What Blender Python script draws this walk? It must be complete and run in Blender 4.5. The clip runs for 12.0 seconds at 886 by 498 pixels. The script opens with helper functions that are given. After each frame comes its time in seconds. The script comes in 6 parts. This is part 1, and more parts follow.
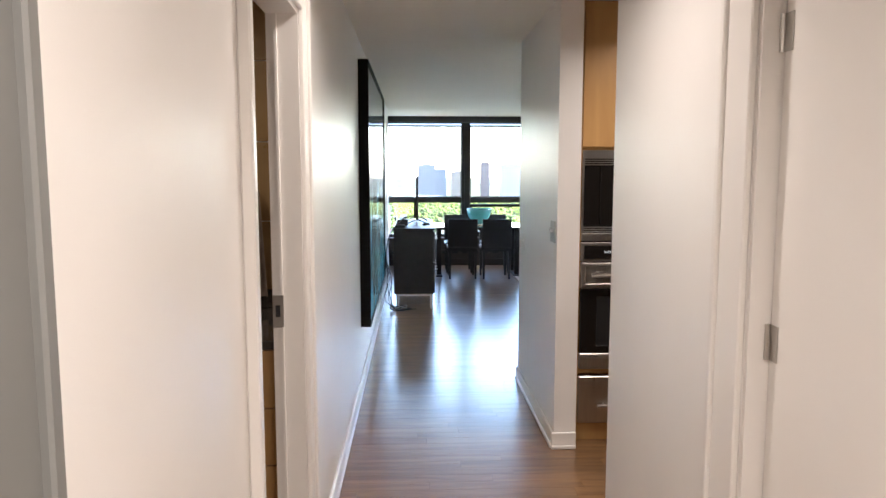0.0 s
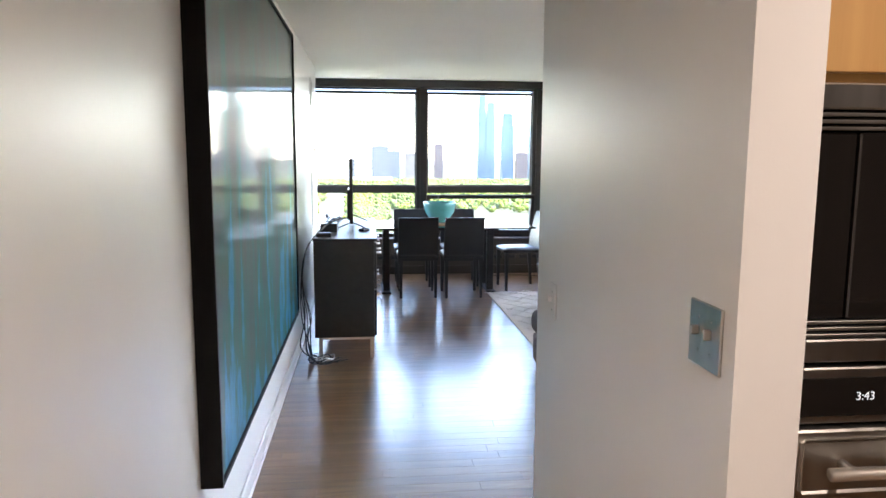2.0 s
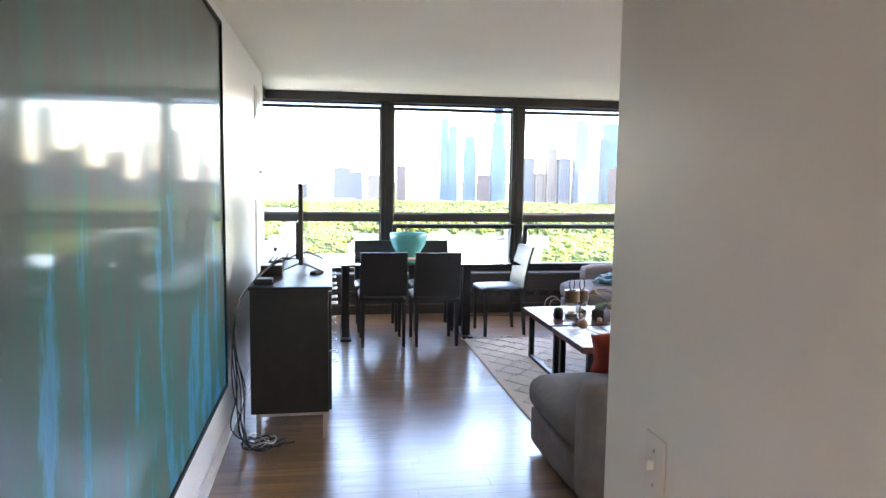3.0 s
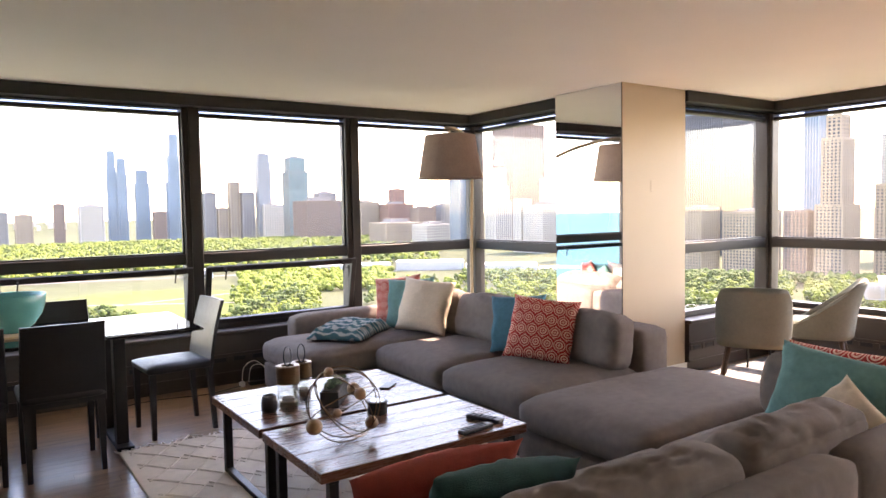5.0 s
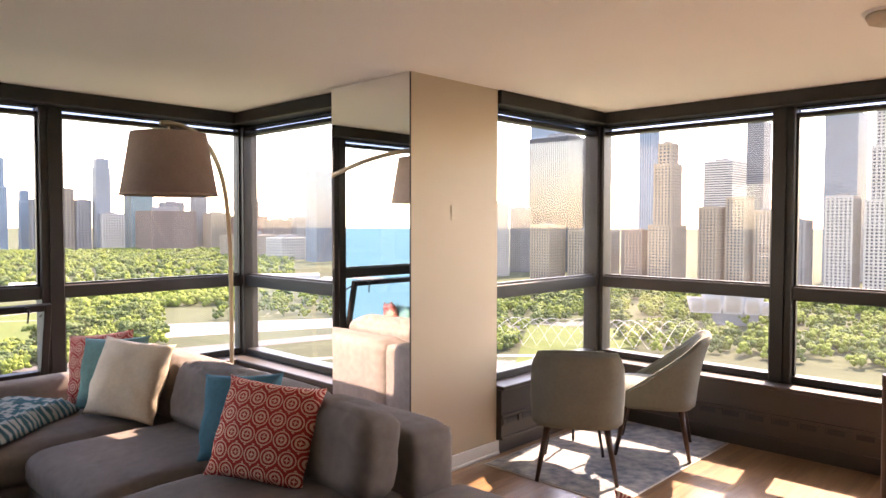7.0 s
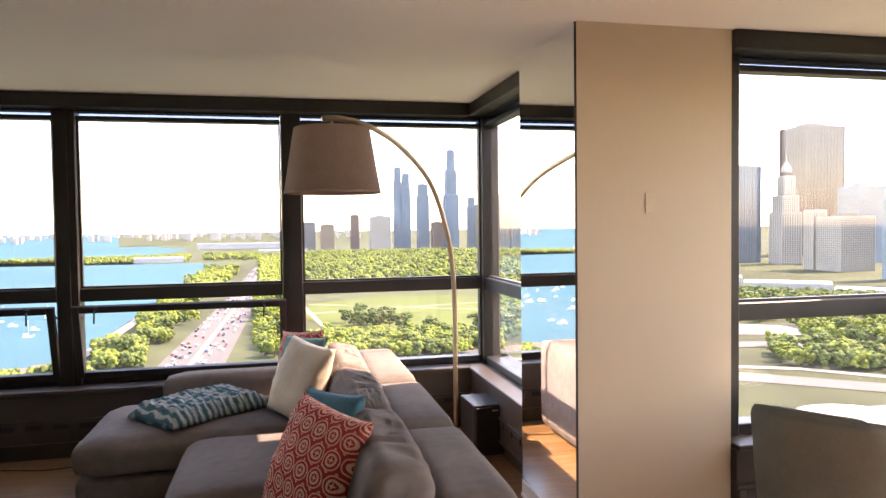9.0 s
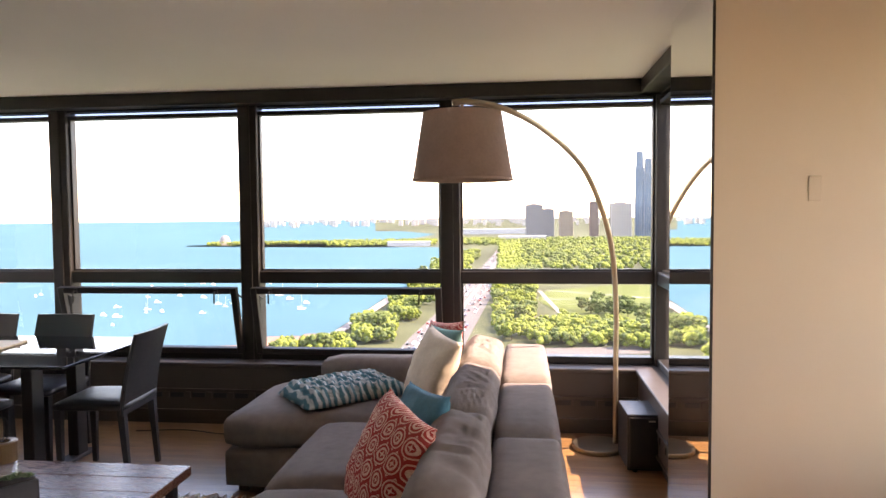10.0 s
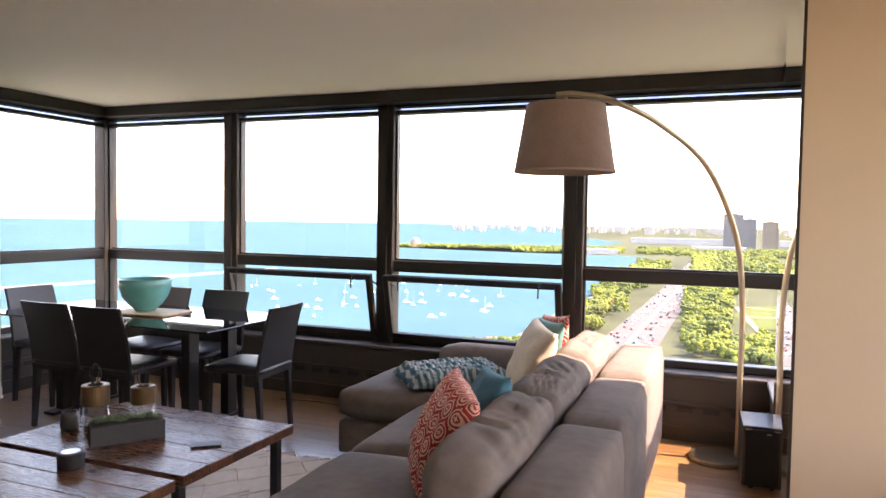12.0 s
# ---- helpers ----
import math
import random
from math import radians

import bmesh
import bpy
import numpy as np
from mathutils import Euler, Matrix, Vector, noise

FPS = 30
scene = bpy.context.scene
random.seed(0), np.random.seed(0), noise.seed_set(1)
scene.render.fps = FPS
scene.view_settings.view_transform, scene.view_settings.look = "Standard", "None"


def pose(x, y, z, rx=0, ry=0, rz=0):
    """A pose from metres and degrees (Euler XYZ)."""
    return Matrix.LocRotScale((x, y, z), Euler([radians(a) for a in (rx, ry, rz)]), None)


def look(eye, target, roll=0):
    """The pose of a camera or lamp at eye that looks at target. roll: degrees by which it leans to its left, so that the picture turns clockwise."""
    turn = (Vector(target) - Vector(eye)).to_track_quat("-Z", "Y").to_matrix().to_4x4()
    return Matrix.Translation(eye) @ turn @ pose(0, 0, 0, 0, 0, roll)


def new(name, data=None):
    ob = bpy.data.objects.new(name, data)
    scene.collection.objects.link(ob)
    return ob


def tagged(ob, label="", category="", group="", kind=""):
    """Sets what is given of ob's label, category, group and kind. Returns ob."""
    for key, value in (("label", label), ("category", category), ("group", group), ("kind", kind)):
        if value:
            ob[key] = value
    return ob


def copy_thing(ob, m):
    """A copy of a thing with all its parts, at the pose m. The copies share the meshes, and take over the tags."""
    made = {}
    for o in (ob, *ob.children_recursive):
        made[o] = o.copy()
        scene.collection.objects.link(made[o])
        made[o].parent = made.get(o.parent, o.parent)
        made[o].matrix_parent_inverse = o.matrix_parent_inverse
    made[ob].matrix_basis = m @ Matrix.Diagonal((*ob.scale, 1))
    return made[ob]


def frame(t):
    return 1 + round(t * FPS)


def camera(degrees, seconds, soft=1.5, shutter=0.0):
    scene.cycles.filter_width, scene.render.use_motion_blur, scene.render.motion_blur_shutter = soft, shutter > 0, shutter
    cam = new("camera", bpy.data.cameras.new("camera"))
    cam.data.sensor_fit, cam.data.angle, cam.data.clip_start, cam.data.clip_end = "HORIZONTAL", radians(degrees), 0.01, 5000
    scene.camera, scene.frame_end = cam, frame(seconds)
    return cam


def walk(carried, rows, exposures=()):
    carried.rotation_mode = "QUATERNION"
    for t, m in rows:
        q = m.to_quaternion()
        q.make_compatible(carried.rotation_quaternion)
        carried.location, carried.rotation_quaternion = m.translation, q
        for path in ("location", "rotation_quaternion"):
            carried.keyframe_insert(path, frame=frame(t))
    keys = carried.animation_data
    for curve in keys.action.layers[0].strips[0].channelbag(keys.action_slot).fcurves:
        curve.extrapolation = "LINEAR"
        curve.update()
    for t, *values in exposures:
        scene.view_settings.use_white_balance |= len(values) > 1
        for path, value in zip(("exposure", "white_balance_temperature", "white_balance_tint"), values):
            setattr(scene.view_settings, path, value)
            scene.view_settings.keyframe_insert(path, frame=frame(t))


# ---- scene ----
cam = camera(64.7, 12.0)
PATH = [
    (0, (0.334, 0.633, 1.518), (0.416, 2.62, 1.303), 0.0),
    (0.5, (0.353, 1.306, 1.516), (0.483, 3.288, 1.282), 0.5),
    (1, (0.384, 1.954, 1.515), (0.544, 3.932, 1.266), 0.7),
    (1.5, (0.433, 2.657, 1.505), (0.621, 4.632, 1.248), 0.3),
    (2, (0.501, 3.285, 1.516), (0.714, 5.256, 1.25), 0.3),
    (2.5, (0.537, 3.847, 1.537), (0.787, 5.816, 1.297), 0.8),
    (4.3, (0.712, 5.666, 1.526), (1.473, 7.511, 1.405), -1.0),
    (4.5, (0.787, 5.836, 1.509), (1.655, 7.634, 1.39), -1.2),
    (5, (1.085, 6.204, 1.458), (2.215, 7.851, 1.346), -1.0),
    (5.5, (1.374, 6.511, 1.476), (2.709, 7.996, 1.357), -0.4),
    (6, (1.747, 6.782, 1.511), (3.201, 8.151, 1.398), -0.1),
    (6.5, (2.151, 6.912, 1.556), (3.631, 8.254, 1.463), -0.2),
    (6.7, (2.33, 6.968, 1.563), (3.805, 8.316, 1.476), -0.1),
    (8.3, (3.603, 7.067, 1.501), (4.525, 8.841, 1.457), -0.9),
    (8.5, (3.729, 7.01, 1.503), (4.532, 8.842, 1.459), -1.2),
    (9, (4.125, 7.036, 1.532), (4.57, 8.984, 1.463), -0.7),
    (9.5, (4.392, 7.174, 1.52), (4.475, 9.17, 1.441), -0.3),
    (10, (4.705, 7.241, 1.538), (4.479, 9.225, 1.438), -0.5),
    (10.5, (4.91, 7.312, 1.517), (4.505, 9.267, 1.4), -0.7),
    (11, (5.016, 7.368, 1.523), (4.505, 9.299, 1.41), -0.6),
    (11.5, (5.117, 7.323, 1.497), (4.522, 9.23, 1.394), 0.1),
    (12, (5.165, 7.241, 1.459), (4.43, 9.099, 1.373), 0.9),
]
walk(cam, [(t, look(eye, target, roll)) for t, eye, target, roll in PATH],
     exposures=[(0.0, 4.4, 6200, 17), (0.6, 4.25, 6700, 18), (1.5, 4.62, 6600, 20), (2.7, 4.65, 6700, 22), (4.5, 4.05, 8100, 31), (6.5, 3.55, 8600, 32), (8.5, 3.38, 8700, 32), (12.0, 3.5, 8700, 32)])

# ---- daylight ----
SUN_EL, SUN_AZ = radians(46), radians(82)   # azimuth from +y towards +x
world = bpy.data.worlds.new("sky")
scene.world = world
world.use_nodes = True
wn, wl = world.node_tree.nodes, world.node_tree.links
sky = wn.new("ShaderNodeTexSky")
sky.sky_type, sky.sun_disc = "NISHITA", False
sky.sun_elevation, sky.sun_rotation = SUN_EL, SUN_AZ
sky.air_density, sky.dust_density, sky.ozone_density = 1.0, 0.7, 1.0
wn["Background"].inputs["Strength"].default_value = 0.15
wl.new(sky.outputs["Color"], wn["Background"].inputs["Color"])
sun_data = bpy.data.lights.new("sun", "SUN")
sun_data.energy, sun_data.angle, sun_data.color = 2.0, radians(0.53), (1.0, 0.93, 0.82)
sun = new("sun", sun_data)
S = Vector((math.sin(SUN_AZ) * math.cos(SUN_EL), math.cos(SUN_AZ) * math.cos(SUN_EL), math.sin(SUN_EL)))
sun.matrix_world = look(S * 30, (0, 0, 0))

# ---- materials ----
def mat(name, colour, rough=0.5, metal=0.0, var=0.15, scale=8.0, bump=0.0, bscale=60.0, spec=0.5, colour2=None, stretch=(1, 1, 1), rvar=0.1):
    """Plain procedural surface: two noises vary colour and roughness, a finer one gives relief."""
    m = bpy.data.materials.new(name)
    m.use_nodes = True
    n, l = m.node_tree.nodes, m.node_tree.links
    b = n["Principled BSDF"]
    b.inputs["Metallic"].default_value = metal
    b.inputs["Specular IOR Level"].default_value = spec
    tc, mp = n.new("ShaderNodeTexCoord"), n.new("ShaderNodeMapping")
    mp.inputs["Scale"].default_value = stretch
    l.new(tc.outputs["Object"], mp.inputs["Vector"])
    n1, n2 = n.new("ShaderNodeTexNoise"), n.new("ShaderNodeTexNoise")
    n1.inputs["Scale"].default_value, n2.inputs["Scale"].default_value = scale, scale * 0.18
    n1.inputs["Detail"].default_value, n2.inputs["Detail"].default_value = 6, 3
    for q in (n1, n2):
        l.new(mp.outputs[0], q.inputs["Vector"])
    add = n.new("ShaderNodeMath")
    add.operation = "ADD"
    l.new(n1.outputs["Fac"], add.inputs[0]), l.new(n2.outputs["Fac"], add.inputs[1])
    half = n.new("ShaderNodeMath")
    half.operation, half.inputs[1].default_value = "MULTIPLY", 0.5
    l.new(add.outputs[0], half.inputs[0])
    r = n.new("ShaderNodeValToRGB")
    c2 = colour2 or tuple(c * (1 - var) for c in colour)
    c1 = colour if colour2 else tuple(min(1, c * (1 + var * 0.6)) for c in colour)
    r.color_ramp.elements[0].position, r.color_ramp.elements[1].position = 0.32, 0.68
    r.color_ramp.elements[0].color, r.color_ramp.elements[1].color = (*c2, 1), (*c1, 1)
    l.new(half.outputs[0], r.inputs[0]), l.new(r.outputs[0], b.inputs["Base Color"])
    mr = n.new("ShaderNodeMapRange")
    mr.inputs["To Min"].default_value, mr.inputs["To Max"].default_value = max(0.02, rough - rvar), min(1, rough + rvar)
    l.new(n1.outputs["Fac"], mr.inputs["Value"]), l.new(mr.outputs[0], b.inputs["Roughness"])
    if bump:
        n3, bp = n.new("ShaderNodeTexNoise"), n.new("ShaderNodeBump")
        n3.inputs["Scale"].default_value, n3.inputs["Detail"].default_value = bscale, 4
        bp.inputs["Strength"].default_value, bp.inputs["Distance"].default_value = bump, 0.01
        l.new(mp.outputs[0], n3.inputs["Vector"]), l.new(n3.outputs["Fac"], bp.inputs["Height"]), l.new(bp.outputs[0], b.inputs["Normal"])
    return m


def wood(name, dark, light, rough=0.35, axis=(1, 12, 12), scale=3.0, random_tone=0.25, coat=0.0, island=False):
    """Wood grain stretched along the axis with the smallest factor; each piece gets its own tone."""
    m = bpy.data.materials.new(name)
    m.use_nodes = True
    n, l = m.node_tree.nodes, m.node_tree.links
    b = n["Principled BSDF"]
    tc, mp, oi = n.new("ShaderNodeTexCoord"), n.new("ShaderNodeMapping"), n.new("ShaderNodeObjectInfo")
    if island:
        oi = n.new("ShaderNodeNewGeometry")
    rnd = oi.outputs["Random Per Island" if island else "Random"]
    mp.inputs["Scale"].default_value = axis
    l.new(tc.outputs["Object"], mp.inputs["Vector"])
    off = n.new("ShaderNodeVectorMath")
    off.operation = "ADD"
    sc = n.new("ShaderNodeMath")
    sc.operation, sc.inputs[1].default_value = "MULTIPLY", 37.0
    l.new(rnd, sc.inputs[0])
    l.new(mp.outputs[0], off.inputs[0]), l.new(sc.outputs[0], off.inputs[1])
    n1, n2 = n.new("ShaderNodeTexNoise"), n.new("ShaderNodeTexNoise")
    n1.inputs["Scale"].default_value, n1.inputs["Detail"].default_value, n1.inputs["Distortion"].default_value = scale, 8, 0.6
    n2.inputs["Scale"].default_value, n2.inputs["Detail"].default_value = scale * 9, 3
    for q in (n1, n2):
        l.new(off.outputs[0], q.inputs["Vector"])
    r = n.new("ShaderNodeValToRGB")
    r.color_ramp.elements[0].position, r.color_ramp.elements[1].position = 0.3, 0.72
    r.color_ramp.elements[0].color, r.color_ramp.elements[1].color = (*dark, 1), (*light, 1)
    l.new(n1.outputs["Fac"], r.inputs[0])
    hsv = n.new("ShaderNodeHueSaturation")
    mr = n.new("ShaderNodeMapRange")
    mr.inputs["To Min"].default_value, mr.inputs["To Max"].default_value = 1 - random_tone, 1 + random_tone
    l.new(rnd, mr.inputs["Value"]), l.new(mr.outputs[0], hsv.inputs["Value"])
    l.new(r.outputs[0], hsv.inputs["Color"]), l.new(hsv.outputs[0], b.inputs["Base Color"])
    m2 = n.new("ShaderNodeMapRange")
    m2.inputs["To Min"].default_value, m2.inputs["To Max"].default_value = rough - 0.08, rough + 0.12
    l.new(n2.outputs["Fac"], m2.inputs["Value"]), l.new(m2.outputs[0], b.inputs["Roughness"])
    bp = n.new("ShaderNodeBump")
    bp.inputs["Strength"].default_value, bp.inputs["Distance"].default_value = 0.12, 0.004
    l.new(n2.outputs["Fac"], bp.inputs["Height"]), l.new(bp.outputs[0], b.inputs["Normal"])
    b.inputs["Coat Weight"].default_value = coat
    b.inputs["Coat Roughness"].default_value = 0.2
    return m


def glass(name, tint=(1, 1, 1), rough=0.0, gloss=0.06, dust_haze=0.0):
    """Thin pane: see-through with a faint, angle-dependent mirror."""
    m = bpy.data.materials.new(name)
    m.use_nodes = True
    n, l = m.node_tree.nodes, m.node_tree.links
    n.remove(n["Principled BSDF"])
    t, g, mix, fr = n.new("ShaderNodeBsdfTransparent"), n.new("ShaderNodeBsdfGlossy"), n.new("ShaderNodeMixShader"), n.new("ShaderNodeLayerWeight")
    t.inputs["Color"].default_value = (*tint, 1)
    g.inputs["Roughness"].default_value = rough
    pw, ml = n.new("ShaderNodeMath"), n.new("ShaderNodeMath")
    pw.operation, pw.inputs[1].default_value = "POWER", 4.0
    ml.operation, ml.inputs[1].default_value, ml.inputs[2].default_value = "MULTIPLY_ADD", 0.45, gloss * 0.6
    l.new(fr.outputs["Facing"], pw.inputs[0]), l.new(pw.outputs[0], ml.inputs[0]), l.new(ml.outputs[0], mix.inputs[0]), l.new(t.outputs[0], mix.inputs[1]), l.new(g.outputs[0], mix.inputs[2])
    out = mix
    if dust_haze:
        # thin dusty film that scatters the daylight and stands in for outdoor haze
        tr, film, dn = n.new("ShaderNodeBsdfTranslucent"), n.new("ShaderNodeMixShader"), n.new("ShaderNodeTexNoise")
        tr.inputs["Color"].default_value = (0.95, 0.95, 0.95, 1)
        dn.inputs["Scale"].default_value, dn.inputs["Detail"].default_value = 1.6, 5
        dm = n.new("ShaderNodeMath")
        dm.operation, dm.inputs[1].default_value = "MULTIPLY", dust_haze * 2
        l.new(dn.outputs["Fac"], dm.inputs[0]), l.new(dm.outputs[0], film.inputs[0])
        l.new(mix.outputs[0], film.inputs[1]), l.new(tr.outputs[0], film.inputs[2])
        out = film
    l.new(out.outputs[0], n["Material Output"].inputs[0])
    return m


WALL = mat("wall_paint", (0.85, 0.835, 0.81), 0.36, var=0.03, scale=3, bump=0.03, bscale=180, rvar=0.02)
# copy of the wall paint with warm bounced light put into its colour
BOUNCEW = mat("column_paint_warm_bounce", (0.55, 0.455, 0.33), 0.42, var=0.03, scale=3, bump=0.03, bscale=180, rvar=0.02)
# the warm tint puts the light bounced up from the floor into the colour
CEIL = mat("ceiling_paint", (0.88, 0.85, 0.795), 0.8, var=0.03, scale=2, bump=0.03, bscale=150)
TRIM = mat("trim_paint", (0.82, 0.80, 0.77), 0.3, var=0.02, scale=5, rvar=0.015)
BRONZE = mat("dark_bronze_frame", (0.019, 0.016, 0.014), 0.42, metal=0.2, var=0.25, scale=6)
BROWN = mat("convector_enamel", (0.050, 0.039, 0.031), 0.45, var=0.15, scale=5)
GLASS = glass("window_glass", (0.97, 0.985, 0.98), gloss=0.05, dust_haze=0.006)
TINTED = glass("smoked_transom_glass", (0.36, 0.41, 0.50), gloss=0.06)
SOFA = mat("grey_sofa_cloth", (0.185, 0.158, 0.144), 0.92, var=0.22, scale=22, bump=0.5, bscale=420, spec=0.2)
MIRROR = mat("mirror_silver", (0.93, 0.94, 0.93), 0.02, metal=1.0, var=0.0, rvar=0.0)
FLOORW = wood("oak_plank", (0.165, 0.085, 0.037), (0.30, 0.168, 0.074), 0.30, axis=(1, 9, 9), scale=2.2, random_tone=0.14, coat=0.7)
FLOORR = wood("oak_plank_rest", (0.165, 0.085, 0.037), (0.30, 0.168, 0.074), 0.30, axis=(1, 9, 9), scale=2.2, random_tone=0.14, coat=0.7, island=True)
BLACKL = mat("black_leather", (0.013, 0.013, 0.015), 0.42, var=0.3, scale=30, bump=0.15, bscale=160)

# ---- building blocks ----
def part(name, bm, material, parent=None, label="", smooth=False):
    """Links a bmesh as one mesh object, under a thing or a part."""
    me = bpy.data.meshes.new(name)
    bmesh.ops.recalc_face_normals(bm, faces=bm.faces)
    if smooth:
        for f in bm.faces:
            f.smooth = True
    bm.to_mesh(me)
    bm.free()
    if material:
        me.materials.append(material)
    ob = new(name, me)
    if parent:
        ob.parent = parent
    if label:
        ob["label"] = label
    return ob


def thing(name, x=0, y=0, z=0, rz=0, label="", category="", group="", kind=""):
    ob = new(name)
    ob.empty_display_size = 0.1
    ob.matrix_world = pose(x, y, z, 0, 0, rz)
    return tagged(ob, label, category, group, kind)


def add_box(bm, x0, x1, y0, y1, z0, z1, bevel=0.0, seg=1, m=None):
    r = bmesh.ops.create_cube(bm, size=1.0)
    mm = Matrix.Translation(((x0 + x1) / 2, (y0 + y1) / 2, (z0 + z1) / 2)) @ Matrix.Diagonal((x1 - x0, y1 - y0, z1 - z0, 1))
    bmesh.ops.transform(bm, matrix=(m @ mm) if m else mm, verts=r["verts"])
    if bevel:
        ed = list({e for v in r["verts"] for e in v.link_edges})
        bmesh.ops.bevel(bm, geom=ed, offset=bevel, segments=seg, affect="EDGES", profile=0.5)
    return bm


def box(x0, x1, y0, y1, z0, z1, bevel=0.0, seg=1, m=None):
    return add_box(bmesh.new(), x0, x1, y0, y1, z0, z1, bevel, seg, m)


def add_lathe(bm, prof, n=24, m=None):
    """Turns a profile of (radius, height) round z."""
    rings = []
    for r, z in prof:
        if r < 1e-5:
            v = Vector((0, 0, z))
            rings.append([bm.verts.new(m @ v if m else v)])
        else:
            ring = []
            for i in range(n):
                a = 2 * math.pi * i / n
                v = Vector((r * math.cos(a), r * math.sin(a), z))
                ring.append(bm.verts.new(m @ v if m else v))
            rings.append(ring)
    for a, b in zip(rings, rings[1:]):
        for i in range(n):
            j = (i + 1) % n
            if len(a) == 1 and len(b) > 1:
                bm.faces.new((a[0], b[i], b[j]))
            elif len(b) == 1 and len(a) > 1:
                bm.faces.new((a[i], a[j], b[0]))
            elif len(a) > 1:
                bm.faces.new((a[i], a[j], b[j], b[i]))
    return bm


def lathe(prof, n=24, m=None):
    return add_lathe(bmesh.new(), prof, n, m)


def add_tube(bm, pts, r, n=8, close=False):
    """A round tube along points; r a number or one per point."""
    pts = [Vector(p) for p in pts]
    rings = []
    k = len(pts)
    side = None
    for i, p in enumerate(pts):
        if close:
            d = pts[(i + 1) % k] - pts[i - 1]
        else:
            d = pts[min(i + 1, k - 1)] - pts[max(i - 1, 0)]
        d.normalize()
        if side is None:
            side = d.orthogonal().normalized()
        else:
            side = (side - d * side.dot(d)).normalized()
        up = d.cross(side)
        rr = r[i] if isinstance(r, (list, tuple)) else r
        rings.append([bm.verts.new(p + (side * math.cos(2 * math.pi * a / n) + up * math.sin(2 * math.pi * a / n)) * rr) for a in range(n)])
    for i in range(k if close else k - 1):
        a, b = rings[i], rings[(i + 1) % k]
        for j in range(n):
            bm.faces.new((a[j], a[(j + 1) % n], b[(j + 1) % n], b[j]))
    if not close:
        bm.faces.new(rings[0][::-1]), bm.faces.new(rings[-1])
    return bm


def tube(pts, r, n=8, close=False):
    return add_tube(bmesh.new(), pts, r, n, close)


def spline(pts, k=8):
    """Catmull-Rom through the points."""
    p = [Vector(q) for q in pts]
    p = [2 * p[0] - p[1]] + p + [2 * p[-1] - p[-2]]
    out = []
    for i in range(1, len(p) - 2):
        for s in range(k):
            t = s / k
            out.append(0.5 * ((2 * p[i]) + (p[i + 1] - p[i - 1]) * t + (2 * p[i - 1] - 5 * p[i] + 4 * p[i + 1] - p[i + 2]) * t * t
                              + (3 * p[i] - p[i - 1] - 3 * p[i + 1] + p[i + 2]) * t ** 3))
    out.append(p[-2])
    return out


def structure(name, bm, material, label="", category="", parent=None):
    return tagged(part(name, bm, material, parent), label, category or name.split("_")[0], kind="structure")


# ---- the flat: plan ----
H = 2.44
GY, GXL, GXR = 12.30, -0.30, 5.69      # glass planes of the large bay
BY, BX = 10.15, 7.72                   # glass planes of the small bay
PITCH = 1.50
MULL = [-0.31 + PITCH * i for i in range(5)]

# ---- floor, ceiling, walls ----
floor = structure("floor", add_box(add_box(box(-2.6, 7.92, -1.2, 10.35, -0.30, -0.02), -2.6, 5.89, 10.35, 11.03, -0.30, -0.02), -0.5, 5.89, 11.03, 12.5, -0.30, -0.02), mat("floor_screed", (0.12, 0.07, 0.04), 0.6), "medium brown oak strip floor, satin finish", "floor")
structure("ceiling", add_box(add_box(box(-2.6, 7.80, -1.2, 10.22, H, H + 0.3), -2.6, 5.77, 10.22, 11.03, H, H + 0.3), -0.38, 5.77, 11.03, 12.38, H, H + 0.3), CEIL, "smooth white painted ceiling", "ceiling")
LEFT = -0.045
# left side of the hall: door casing, wall, bathroom doorway, long wall
bm = box(LEFT - 0.10, LEFT, 1.225, 2.275, 0, H)
add_box(bm, LEFT - 0.10, LEFT, 2.275, 3.01, 2.05, H)
add_box(bm, LEFT - 0.10, LEFT, 3.01, 11.03, 0, H)
add_box(bm, LEFT - 0.10, LEFT, -1.2, 0.44, 0, H)
add_box(bm, LEFT - 0.10, LEFT, 0.44, 1.225, 2.05, H)
structure("wall_left", bm, WALL, "white painted plaster hall wall", "wall")
bm = box(-2.6, LEFT - 0.10, 10.91, 11.03, 0, H)
add_box(bm, -2.6, LEFT - 0.105, 4.10, 4.22, 0, H), add_box(bm, -2.72, -2.6, -1.2, 12.5, 0, H), add_box(bm, -2.6, LEFT - 0.105, 1.45, 1.57, 0, H)
structure("wall_outer_left", bm, WALL, "plain white wall", "wall")
RIGHT = 1.165
bm = box(RIGHT, RIGHT + 0.12, -1.2, 1.50, 0, H)
add_box(bm, RIGHT, RIGHT + 0.12, 1.50, 2.33, 2.05, H)
add_box(bm, RIGHT, RIGHT + 0.12, 2.33, 3.53, 0, H)
structure("wall_right", bm, WALL, "white painted plaster hall wall", "wall")
structure("wall_behind", box(-2.6, 7.95, -1.32, -1.2, 0, H), WALL, "plain white wall", "wall")
# pier between kitchen and living room
bm = add_box(box(1.10, 1.222, 4.345, 5.68, 0, H), 1.222, 1.243, 4.452, 5.46, 0, H)
add_box(bm, 1.222, 7.72, 5.46, 5.58, 0, H)
structure("wall_pier", bm, WALL, "white painted pier at the end of the hall", "wall")
bm = box(7.80, 7.92, -1.2, 5.6, 0, H)
structure("wall_outer_right", bm, WALL, "plain white wall", "wall")
